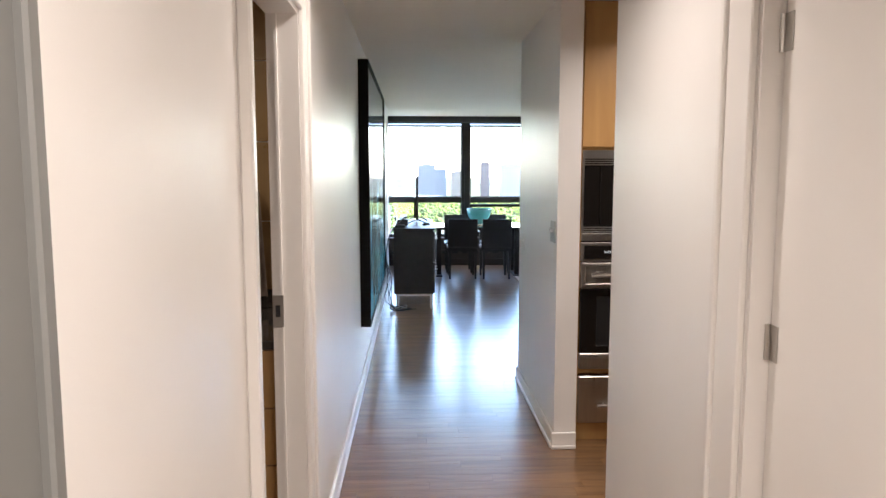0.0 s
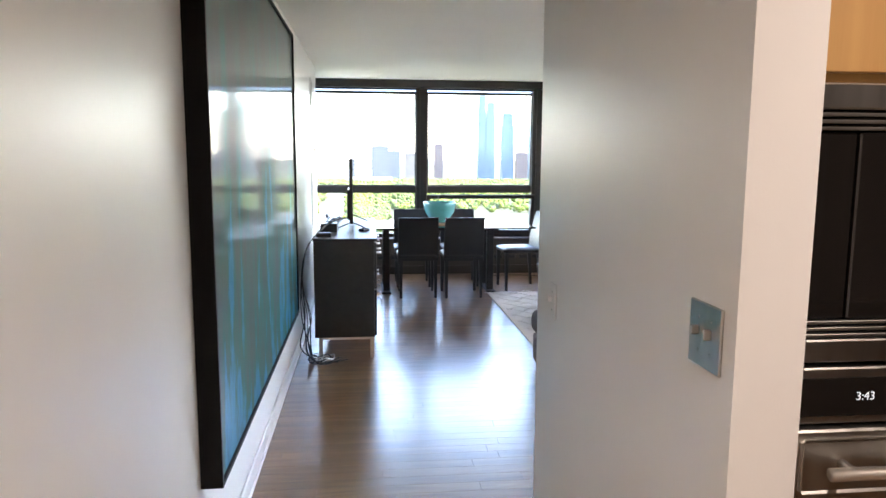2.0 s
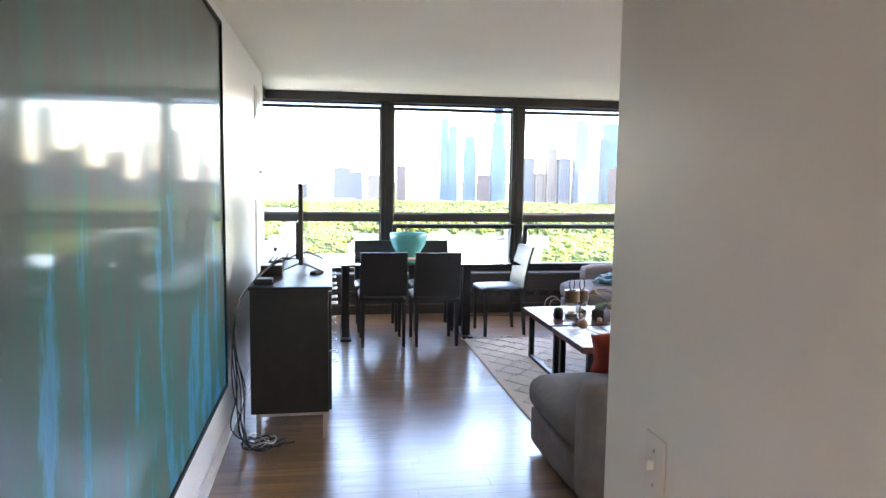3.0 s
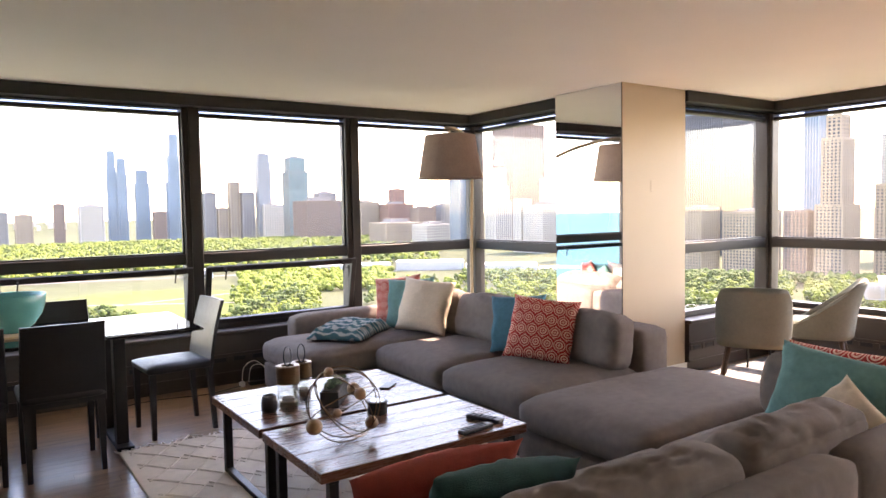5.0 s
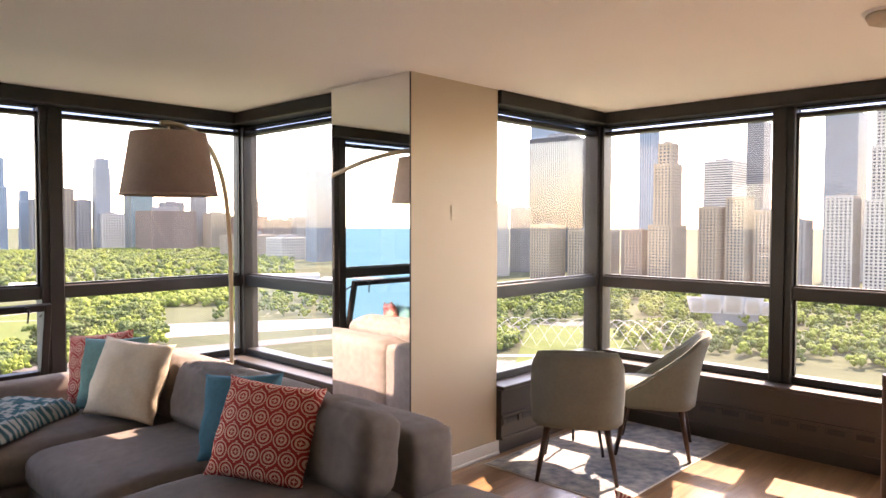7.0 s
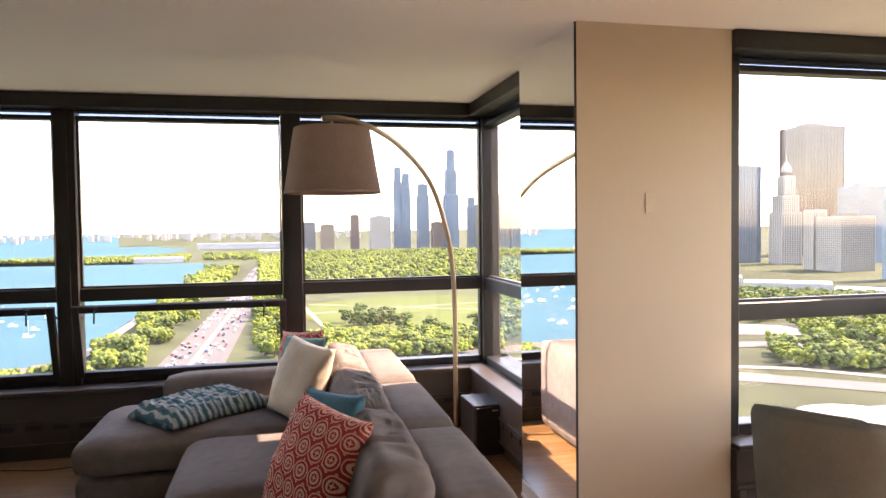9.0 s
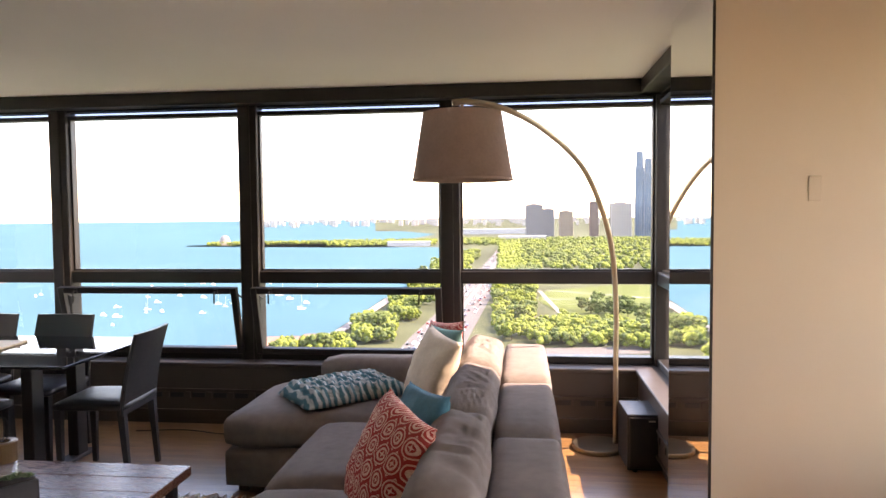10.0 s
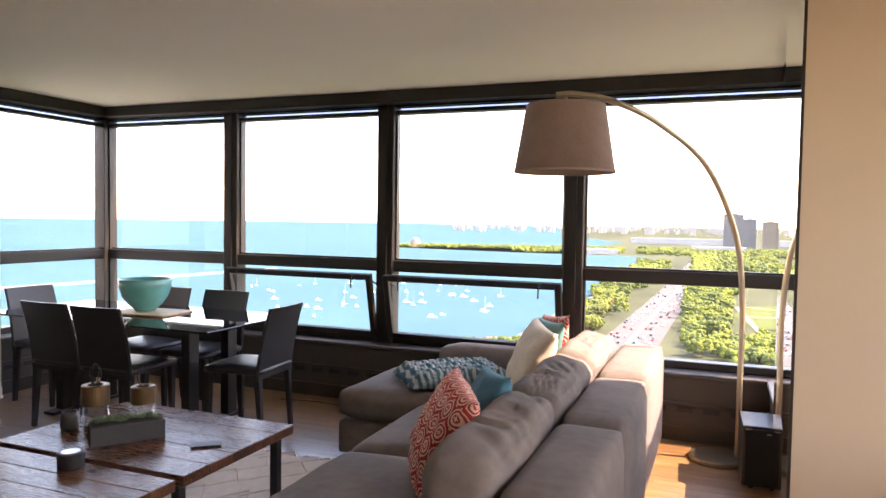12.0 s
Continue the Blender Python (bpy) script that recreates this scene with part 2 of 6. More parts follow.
structure("wall_column", box(5.425, 6.215, 9.99, 10.74, 0, H), BOUNCEW, "square column between the window bays, warm bounce in its colour", "column")

# baseboards and casings
def skirting(name, x0, x1, y0, y1):
    bm = box(x0, x1, y0, y1, 0, 0.095, 0.004)
    dx, dy = (0.008, 0) if (y1 - y0) > (x1 - x0) else (0, 0.008)
    add_box(bm, x0 - dx, x1 + dx, y0 - dy, y1 + dy, 0, 0.022, 0.006, 2)
    return structure(name, bm, TRIM, "white painted baseboard with a shoe mould", "baseboard")


skirting("baseboard_1", LEFT, LEFT + 0.014, 3.10, 11.03)
skirting("baseboard_2", 1.086, 1.10, 4.345, 5.68)
skirting("baseboard_3", 1.086, 1.222, 4.331, 4.344)
skirting("baseboard_4", RIGHT - 0.014, RIGHT, 2.49, 3.53)
skirting("baseboard_5", 5.41, 6.23, 9.976, 9.989)
skirting("baseboard_8", 1.225, 7.8, 5.581, 5.595)


def casing(name, x, y0, y1, side, far=0.09, near=0.09, paint=TRIM, label="white painted stepped door casing"):
    """Stepped white casing round an opening in a wall along y; side +1 faces +x."""
    bm = bmesh.new()
    for a, b in ((y0 - near, y0), (y1, y1 + far)):
        lo, hi = min(x, x + side * 0.018), max(x, x + side * 0.018)
        add_box(bm, lo, hi, a, b, 0, 2.05 + 0.09, 0.004)
        o = a - 0.003 if a < y0 else b - 0.022
        lo, hi = min(x, x + side * 0.030), max(x, x + side * 0.030)
        add_box(bm, lo, hi, o, o + 0.025, 0, 2.143, 0.004)
    lo, hi = min(x, x + side * 0.018), max(x, x + side * 0.018)
    add_box(bm, lo, hi, y0, y1, 2.05, 2.14, 0.004)
    return structure(name, bm, paint, label, "trim")


casing("trim_1", LEFT, 2.275, 3.01, 1, near=0.085)
casing("trim_2", RIGHT, 1.50, 2.33, -1, far=0.15)
GREYT = mat("grey_frame_enamel", (0.20, 0.205, 0.20), 0.35, var=0.05, scale=5, rvar=0.02)
casing("trim_3", LEFT, 0.44, 1.225, 1, far=0.095, paint=GREYT, label="grey enamelled metal door frame")
bm = box(LEFT - 0.102, LEFT + 0.002, 2.275, 2.29, 0, 2.05)
add_box(bm, LEFT - 0.102, LEFT + 0.002, 2.995, 3.01, 0, 2.05), add_box(bm, LEFT - 0.075, LEFT - 0.066, 2.985, 2.995, 0, 2.05)
add_box(bm, LEFT - 0.102, LEFT + 0.002, 2.29, 2.995, 2.035, 2.05)
add_box(bm, RIGHT + 0.002, RIGHT + 0.09, 2.314, 2.329, 0, 2.05)
jamb = structure("trim_jamb", bm, TRIM, "white painted door jamb", "trim")
STEELP = mat("brushed_steel", (0.52, 0.50, 0.47), 0.32, metal=1.0, var=0.12, scale=40, stretch=(1, 1, 0.1))
strike = tagged(part("strike_plate", box(LEFT - 0.100, LEFT - 0.062, 2.981, 2.9845, 1.0, 1.11, 0.0015), STEELP), "brushed steel strike plate in the door jamb", "strike plate")
part("latch_hole", box(LEFT - 0.090, LEFT - 0.074, 2.9795, 2.981, 1.035, 1.075), BLACKL, strike)
DX = RIGHT + 0.075
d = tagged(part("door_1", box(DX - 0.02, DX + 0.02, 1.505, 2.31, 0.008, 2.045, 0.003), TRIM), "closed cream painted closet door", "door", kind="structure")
for z in (0.25, 1.10, 1.85):
    bm = tube([(DX - 0.028, 2.308, z - 0.045), (DX - 0.028, 2.308, z + 0.045)], 0.007, 8)
    add_box(bm, DX - 0.0235, DX - 0.0205, 2.27, 2.306, z - 0.045, z + 0.045)
    part("hinge", bm, STEELP, d)
d = tagged(part("door_2", box(LEFT - 0.085, LEFT - 0.045, 0.445, 1.22, 0.008, 2.045, 0.003), GREYT), "closed grey enamelled entrance door", "door", kind="structure")
# warm lamps of the hall, kitchen and bathroom
def downlight(name, x, y, watts, size=0.16, colour=(1.0, 0.88, 0.74)):
    t = thing(name, x, y, H, label="round recessed ceiling downlight with a white rim", category="ceiling light", group="downlights")
    part("rim", lathe([(0.105, -0.001), (0.105, -0.008), (0.085, -0.010), (0.08, -0.001)], 24), TRIM, t)
    ld = bpy.data.lights.new("downlight", "AREA")
    ld.shape, ld.size, ld.energy, ld.color, ld.spread = "DISK", size, watts, colour, radians(150)
    lo = new("lamp", ld)
    lo.parent = t
    lo.matrix_local = pose(0, 0, -0.012)


HALL_W, KIT_W, BATH_W = 1.65, 0.75, 0.25
downlight("downlight", 0.5, 0.5, HALL_W)
downlight("downlight", 0.5, 2.8, HALL_W * 0.38)
downlight("downlight", 1.75, 3.7, KIT_W)
downlight("downlight", -0.8, 3.3, BATH_W)

# ---- window walls ----
SILL, RAIL0, RAIL1, BAR0, BAR1, VAL = 0.47, 1.035, 1.125, 2.275, 2.305, 2.345


def window_wall(name, m, us, label, hoppers=(), m_end0=0.145, m_end1=0.145, reveal=0.19):
    """Bronze window wall: us are the mullions' centres along local x; local y points outdoors, glass at y=0."""
    w = tagged(new(name), label, "window", kind="structure")
    w.matrix_world = m
    h = 0.0725
    for i, u in enumerate(us):
        a = m_end0 / 2 if i == 0 else h
        b = m_end1 / 2 if i == len(us) - 1 else h
        bm = box(u - a, u + b, -0.07, 0.06, 0.0, H, 0.006)
        add_box(bm, u - 0.022, u + 0.022, -0.085, -0.0702, SILL, VAL)
        part("mullion", bm, BRONZE, w)
    u0, u1 = us[0] - m_end0 / 2, us[-1] + m_end1 / 2
    part("valance", box(u0, u1, -reveal, 0.06, VAL, H - 0.002, 0.006), BRONZE, w)
    for i, (a, b) in enumerate(zip(us, us[1:])):
        a += (m_end0 / 2 if i == 0 else h) + 0.001
        b -= (m_end1 / 2 if i == len(us) - 2 else h) + 0.001
        part("rail", box(a, b, -0.06, 0.05, RAIL0, RAIL1, 0.005), BRONZE, w)
        part("bar", box(a, b, -0.05, 0.04, BAR0, BAR1, 0.004), BRONZE, w)
        part("head_rail", box(a, b, -0.05, 0.05, VAL - 0.012, VAL + 0.02), BRONZE, w)
        part("bottom_rail", box(a, b, -0.055, 0.05, SILL - 0.005, SILL + 0.045, 0.005), BRONZE, w)
        p = part("pane", box(a, b, -0.003, 0.003, RAIL1, BAR0), GLASS, w)
        q = part("pane", box(a, b, -0.003, 0.003, BAR1, VAL - 0.012), TINTED, w, "smoke tinted narrow pane")
        p.visible_shadow = q.visible_shadow = False
        # glazing beads
        bm = box(a, a + 0.014, -0.03, 0.0, RAIL1, BAR0)
        add_box(bm, b - 0.014, b, -0.03, 0.0, RAIL1, BAR0), add_box(bm, a, b, -0.03, 0.0, RAIL1, RAIL1 + 0.014)
        part("glazing_bead", bm, BRONZE, w)
        if i in hoppers:
            # inward-tilting sash hinged along its foot
            z0, hh, lean = SILL + 0.045, RAIL0 - SILL - 0.05, 13.0
            s = part("sash", bmesh.new(), BRONZE, w, "bronze hopper sash tilted inwards")
            bm = bmesh.new()
            t = 0.045
            add_box(bm, a - 0.02, a - 0.02 + t, -0.022, 0.022, 0, hh, 0.004), add_box(bm, b + 0.02 - t, b + 0.02, -0.022, 0.022, 0, hh, 0.004)
            add_box(bm, a - 0.02 + t, b + 0.02 - t, -0.022, 0.022, 0, t, 0.004), add_box(bm, a - 0.02 + t, b + 0.02 - t, -0.022, 0.022, hh - t, hh, 0.004)
            bm.to_mesh(s.data)
            s.matrix_local = pose(0, -0.075, z0, lean, 0, 0)
            g = part("pane", box(a - 0.02 + t, b + 0.02 - t, -0.003, 0.003, t, hh - t), GLASS, s)
            g.visible_shadow = False
            for k in (a + 0.13, b - 0.13):
                bm = box(k - 0.014, k + 0.014, -0.034, -0.022, hh - t + 0.004, hh - 0.004, 0.002)
                add_tube(bm, [(k, -0.034, hh - 0.02), (k, -0.06, hh - 0.02), (k - 0.005, -0.066, hh - 0.10)], 0.006, 6)
                part("latch", bm, BRONZE, s)
            for k in (a + 0.004, b - 0.004):
                part("stay", tube([(k, -0.02, RAIL0 - 0.12), (k, -0.185, RAIL0 - 0.05)], 0.006, 6), BRONZE, w)
        else:
            p = part("pane", box(a, b, -0.003, 0.003, SILL + 0.04, RAIL0), GLASS, w)
            p.visible_shadow = False
            bm = box(a, a + 0.014, -0.03, 0.0, SILL + 0.045, RAIL0)
            add_box(bm, b - 0.014, b, -0.03, 0.0, SILL + 0.045, RAIL0)
            part("glazing_bead", bm, BRONZE, w)
    return w


def convector(m, u0, u1, depth=0.2):
    """Brown enamelled heating cabinet under the glass, with a slotted grille."""
    c = thing("convector", label="dark brown enamelled convector cover below the windows", category="heater")
    c.matrix_world = m
    f = -depth
    part("body", box(u0, u1, f, 0.05, 0.10, SILL - 0.035), BROWN, c)
    part("sill", box(u0, u1, f - 0.02, 0.05, SILL - 0.035, SILL - 0.006, 0.005), BROWN, c)
    part("plinth", box(u0, u1, f + 0.03, 0.05, 0.0, 0.10), BROWN, c)
    part("top_lip", box(u0, u1, f - 0.012, f, 0.255, 0.27), BROWN, c)
    part("bottom_lip", box(u0, u1, f - 0.012, f, 0.10, 0.115), BROWN, c)
    n = int((u1 - u0) / 0.165)
    for i in range(n):
        u = u0 + 0.06 + i * (u1 - u0 - 0.12) / max(1, n)
        part("grille_slot", box(u, u + 0.10, f - 0.004, f + 0.01, 0.205, 0.24), BLACKL, c)
        part("grille_bridge", box(u - 0.05, u - 0.012, f - 0.009, f, 0.20, 0.245), BROWN, c)
    return c


M_FRONT, M_RIGHT = pose(0, GY, 0), pose(GXR, 0, 0, 0, 0, -90)
M_LEFT = pose(GXL, 0, 0, 0, 0, 90)
M_BFRONT, M_BRIGHT = pose(0, BY, 0), pose(BX, 0, 0, 0, 0, -90)
window_wall("window_1", M_FRONT, MULL, "wide dark bronze window wall with two tilted hopper sashes", hoppers=(1, 2))
window_wall("window_2", M_RIGHT, [-(GY - 0.03), -10.78], "dark bronze corner window beside the mirror", m_end0=0.08, m_end1=0.08)
window_wall("window_3", M_LEFT, [11.07, GY - 0.03], "dark bronze corner window over the lake", m_end0=0.08, m_end1=0.08)
window_wall("window_4", M_BFRONT, [6.255, BX - 0.03], "dark bronze window of the small bay", m_end0=0.08, m_end1=0.10)
window_wall("window_5", M_BRIGHT, [-(BY - 0.03), -8.66, -7.16, -5.62], "dark bronze window wall of the small bay", m_end0=0.08, m_end1=0.08)
convector(M_FRONT, GXL + 0.2, GXR - 0.2)
convector(M_RIGHT, -(GY + 0.05), -10.745)
convector(M_LEFT, 11.035, GY + 0.05)
convector(M_BFRONT, 6.22, BX - 0.2)
convector(M_BRIGHT, -(BY + 0.05), -5.60)
# parapets under the glass, seen from outdoors
bm = box(-0.5, 5.9, GY + 0.06, GY + 0.2, -0.3, SILL)
add_box(bm, GXR + 0.06, GXR + 0.2, 10.75, GY + 0.2, -0.3, SILL), add_box(bm, GXL - 0.2, GXL - 0.06, 11.03, GY + 0.2, -0.3, SILL)
add_box(bm, 6.225, BX + 0.2, BY + 0.06, BY + 0.2, -0.3, SILL), add_box(bm, BX + 0.06, BX + 0.2, 5.6, BY + 0.2, -0.3, SILL)
structure("wall_parapet", bm, BRONZE, "dark metal parapet below the glass", "wall")

# ---- soft shapes ----
def rbox(w, d, h, r, bulge=0.0, n=10, wrinkle=0.0, seed=0, m=None, sag=0.0):
    """Stuffed block, centred in x and y, standing on z=0, with rounded edges and a crowned top."""
    bm = bmesh.new()
    bmesh.ops.create_cube(bm, size=2.0)
    bmesh.ops.subdivide_edges(bm, edges=bm.edges, cuts=n, use_grid_fill=True)
    hw = Vector((w / 2, d / 2, h / 2))
    for v in bm.verts:
        u = v.co.copy()
        p = Vector((u.x * hw.x, u.y * hw.y, u.z * hw.z))
        c = Vector([max(-hw[i] + r, min(hw[i] - r, p[i])) for i in range(3)])
        e = p - c
        if e.length > 1e-6:
            p = c + e.normalized() * r
        k = (1 - u.x ** 4) * (1 - u.y ** 4)
        if u.z > 0:
            p.z += bulge * k * u.z
        p.x += bulge * 0.35 * u.x * (1 - u.y ** 2) * (1 - u.z ** 2)
        p.y += bulge * 0.35 * u.y * (1 - u.x ** 2) * (1 - u.z ** 2)
        if wrinkle:
            q = Vector((p.x * 5, p.y * 5, p.z * 9)) + Vector((seed * 3.1, seed * 1.7, seed))
            p += Vector((0, 0, 1)) * noise.noise(q) * wrinkle + u.normalized() * noise.noise(q * 2.3) * wrinkle * 0.5
        v.co = p + Vector((0, 0, hw.z))
    if m:
        bmesh.ops.transform(bm, matrix=m, verts=bm.verts)
    return bm


def pillow_mesh(w, h, t, seed=0, n=22):
    """Stuffed square cushion standing on its lower edge in the xz plane, with pulled corners."""
    bm = bmesh.new()
    grid = {}
    for s in (-1, 1):
        for i in range(n + 1):
            for j in range(n + 1):
                u, v = -1 + 2 * i / n, -1 + 2 * j / n
                edge = i in (0, n) or j in (0, n)
                if edge and s == 1:
                    grid[s, i, j] = grid[-1, i, j]
                    continue
                th = t / 2 * max(0.0, (1 - u * u) * (1 - v * v)) ** 0.42
                th *= 1 + 0.15 * noise.noise(Vector((u * 1.6 + seed * 5, v * 1.6, s)))
                pull = 1 - 0.085 * (1 - (u * v) ** 2) * (abs(u) ** 4 + abs(v) ** 4) * 0.9
                x = w / 2 * u * pull + 0.012 * noise.noise(Vector((u * 2, v * 2, seed * 3)))
                z = h / 2 * v * pull
                crease = (0.007 * noise.noise(Vector((u * 4 + seed, v * 4, s * 2))) - 0.006 * max(0.0, 1 - abs(noise.noise(Vector((u * 3 + v * 2.5 + seed, v * 1.2 - u, s)))) * 7)) * (0 if edge else 1)
                grid[s, i, j] = bm.verts.new((x, s * th + crease, z + h / 2))
        for i in range(n):
            for j in range(n):
                q = [grid[s, i, j], grid[s, i + 1, j], grid[s, i + 1, j + 1], grid[s, i, j + 1]]
                bm.faces.new(q if s < 0 else q[::-1])
    return bm


def pillow(label, material, w, h, t, m, seed=0):
    ob = part("throw_pillow", pillow_mesh(w, h, t, seed), material, smooth=True)
    ob.matrix_world = m
    tagged(ob, label, "pillow")
    return ob


def medallion(name, ground, ink, k=13.0):
    """Printed cloth: repeating ringed medallions, offset row by row."""
    m = bpy.data.materials.new(name)
    m.use_nodes = True
    n, l = m.node_tree.nodes, m.node_tree.links
    b = n["Principled BSDF"]
    b.inputs["Roughness"].default_value, b.inputs["Specular IOR Level"].default_value = 0.9, 0.2
    tc, sep = n.new("ShaderNodeTexCoord"), n.new("ShaderNodeSeparateXYZ")
    l.new(tc.outputs["Object"], sep.inputs[0])

    def op(o, a, c=None, v=None):
        q = n.new("ShaderNodeMath")
        q.operation = o
        for i, s in enumerate((a, c)):
            if s is None:
                continue
            if isinstance(s, (int, float)):
                q.inputs[i].default_value = s
            else:
                l.new(s, q.inputs[i])
        return q.outputs[0]
    x, z = op("MULTIPLY", sep.outputs[0], k), op("MULTIPLY", sep.outputs[2], k)
    row = op("FLOOR", z)
    half = op("MULTIPLY", op("MODULO", row, 2.0), 0.5)
    fx, fz = op("SUBTRACT", op("FRACT", op("ADD", op("ADD", x, 40.0), half)), 0.5), op("SUBTRACT", op("FRACT", z), 0.5)
    ax, az = op("ABSOLUTE", fx), op("ABSOLUTE", fz)
    rad = op("SQRT", op("ADD", op("MULTIPLY", fx, fx), op("MULTIPLY", fz, fz)))
    ring1 = op("COMPARE", rad, 0.44)
    n1 = ring1.node
    n1.inputs[2].default_value = 0.035
    ring2 = op("COMPARE", rad, 0.245)
    ring2.node.inputs[2].default_value = 0.055
    star = op("LESS_THAN", op("MULTIPLY", ax, az), 0.0025)
    core = op("MULTIPLY", star, op("LESS_THAN", rad, 0.15))
    diam = op("GREATER_THAN", op("ADD", ax, az), 0.90)
    ink_f = op("MINIMUM", op("ADD", op("ADD", ring1, ring2), op("ADD", core, diam)), 1.0)
    wear = n.new("ShaderNodeTexNoise")
    wear.inputs["Scale"].default_value = 90
    l.new(tc.outputs["Object"], wear.inputs["Vector"])
    f2 = op("MULTIPLY", ink_f, op("MINIMUM", op("ADD", wear.outputs["Fac"], 0.42), 1.0))
    mix = n.new("ShaderNodeMix")
    mix.data_type = "RGBA"
    mix.inputs[6].default_value, mix.inputs[7].default_value = (*ground, 1), (*ink, 1)
    l.new(f2, mix.inputs[0]), l.new(mix.outputs[2], b.inputs["Base Color"])
    bp = n.new("ShaderNodeBump")
    bp.inputs["Strength"].default_value, bp.inputs["Distance"].default_value = 0.3, 0.004
    l.new(wear.outputs["Fac"], bp.inputs["Height"]), l.new(bp.outputs[0], b.inputs["Normal"])
    return m


REDPAT = medallion("red_medallion_print", (0.37, 0.036, 0.030), (0.70, 0.44, 0.36))
CREAM = mat("cream_linen", (0.62, 0.53, 0.42), 0.95, var=0.12, scale=60, bump=0.5, bscale=300, spec=0.15)
BLUEC = mat("teal_blue_cotton", (0.045, 0.165, 0.225), 0.9, var=0.2, scale=40, bump=0.35, bscale=260, spec=0.2)
TEALC = mat("sea_green_cotton", (0.10, 0.225, 0.215), 0.9, var=0.18, scale=40, bump=0.35, bscale=260, spec=0.2)
DKGREEN = mat("dark_green_velvet", (0.018, 0.066, 0.062), 0.85, var=0.3, scale=30, bump=0.3, bscale=240, spec=0.25)
CORAL = mat("coral_cotton", (0.36, 0.070, 0.050), 0.9, var=0.2, scale=40, bump=0.35, bscale=260, spec=0.2)
KNIT = mat("teal_knit", (0.05, 0.15, 0.18), 0.95, var=0.3, scale=3.2, bump=0.8, bscale=70, spec=0.15)
kn, kl = KNIT.node_tree.nodes, KNIT.node_tree.links
kw, kr, kc = kn.new("ShaderNodeTexWave"), kn.new("ShaderNodeValToRGB"), kn.new("ShaderNodeTexCoord")
kw.wave_type, kw.bands_direction = "BANDS", "X"
kw.inputs["Scale"].default_value, kw.inputs["Distortion"].default_value, kw.inputs["Detail Scale"].default_value = 7.5, 3.0, 2.0
kl.new(kc.outputs["Object"], kw.inputs["Vector"]), kl.new(kw.outputs["Fac"], kr.inputs[0])
kr.color_ramp.elements[0].position, kr.color_ramp.elements[0].color = 0.3, (0.045, 0.135, 0.16, 1)
kr.color_ramp.elements[1].position, kr.color_ramp.elements[1].color = 0.75, (0.36, 0.41, 0.40, 1)
kl.new(kr.outputs[0], kn["Principled BSDF"].inputs["Base Color"])
SHADE = mat("taupe_lampshade_linen", (0.33, 0.245, 0.205), 0.95, var=0.10, scale=70, bump=0.3, bscale=400, spec=0.1)
BRASS = mat("brushed_bronze_pole", (0.36, 0.30, 0.22), 0.34, metal=0.9, var=0.15, scale=20)
CAPB = mat("dark_bronze_cap", (0.17, 0.105, 0.055), 0.35, metal=0.8, var=0.2, scale=30)
BLACKM = mat("black_metal", (0.022, 0.021, 0.021), 0.45, metal=0.4, var=0.2, scale=20)
PLASTIC = mat("black_plastic", (0.016, 0.016, 0.017), 0.4, var=0.2, scale=50)
WALNUT = wood("coffee_table_walnut", (0.085, 0.034, 0.018), (0.155, 0.064, 0.034), 0.26, axis=(1, 10, 10), scale=2.0, random_tone=0.22)
ESPRESSO = wood("espresso_veneer", (0.007, 0.006, 0.006), (0.014, 0.012, 0.012), 0.42, axis=(8, 1, 8), scale=2.0, random_tone=0.1)
LEGWOOD = wood("dark_stained_leg", (0.025, 0.012, 0.007), (0.075, 0.036, 0.020), 0.35, axis=(9, 9, 1), scale=3.0, random_tone=0.1)
MAPLE = wood("maple_veneer", (0.50, 0.285, 0.105), (0.60, 0.36, 0.14), 0.32, axis=(7, 7, 1), scale=1.4, random_tone=0.05)
TUBC = mat("grey_green_upholstery", (0.18, 0.19, 0.163), 0.9, var=0.12, scale=50, bump=0.4, bscale=420, spec=0.2)
BLKGLASS = mat("black_table_glass", (0.012, 0.013, 0.014), 0.04, var=0.0, rvar=0.01)
CHROME = mat("chrome", (0.7, 0.7, 0.7), 0.12, metal=1.0, var=0.02)

# ---- sofa in the bay: modules side by side ----
def sofa_module(label, x0, x1, y0, y1, seat_h=0.44, base_h=0.25, seed=0):
    s = thing("sofa_module", (x0 + x1) / 2, (y0 + y1) / 2, 0, label=label, category="sofa", group="grey sectional sofa")
    w, d = x1 - x0, y1 - y0
    part("base", rbox(w - 0.006, d - 0.006, base_h - 0.04, 0.025, n=6, m=pose(0, 0, 0.04)), SOFA, s, smooth=True)
    part("seat_cushion", rbox(w + 0.03, d - 0.004, seat_h - base_h - 0.01, 0.065, 0.03, 14, 0.006, seed, pose(0, 0, base_h)), SOFA, s, smooth=True)
    for sx in (-1, 1):
        for sy in (-1, 1):
            part("foot", box(sx * (w / 2 - 0.09) - 0.03, sx * (w / 2 - 0.09) + 0.03, sy * (d / 2 - 0.09) - 0.03, sy * (d / 2 - 0.09) + 0.03, 0, 0.05, 0.004), LEGWOOD, s)
    return s


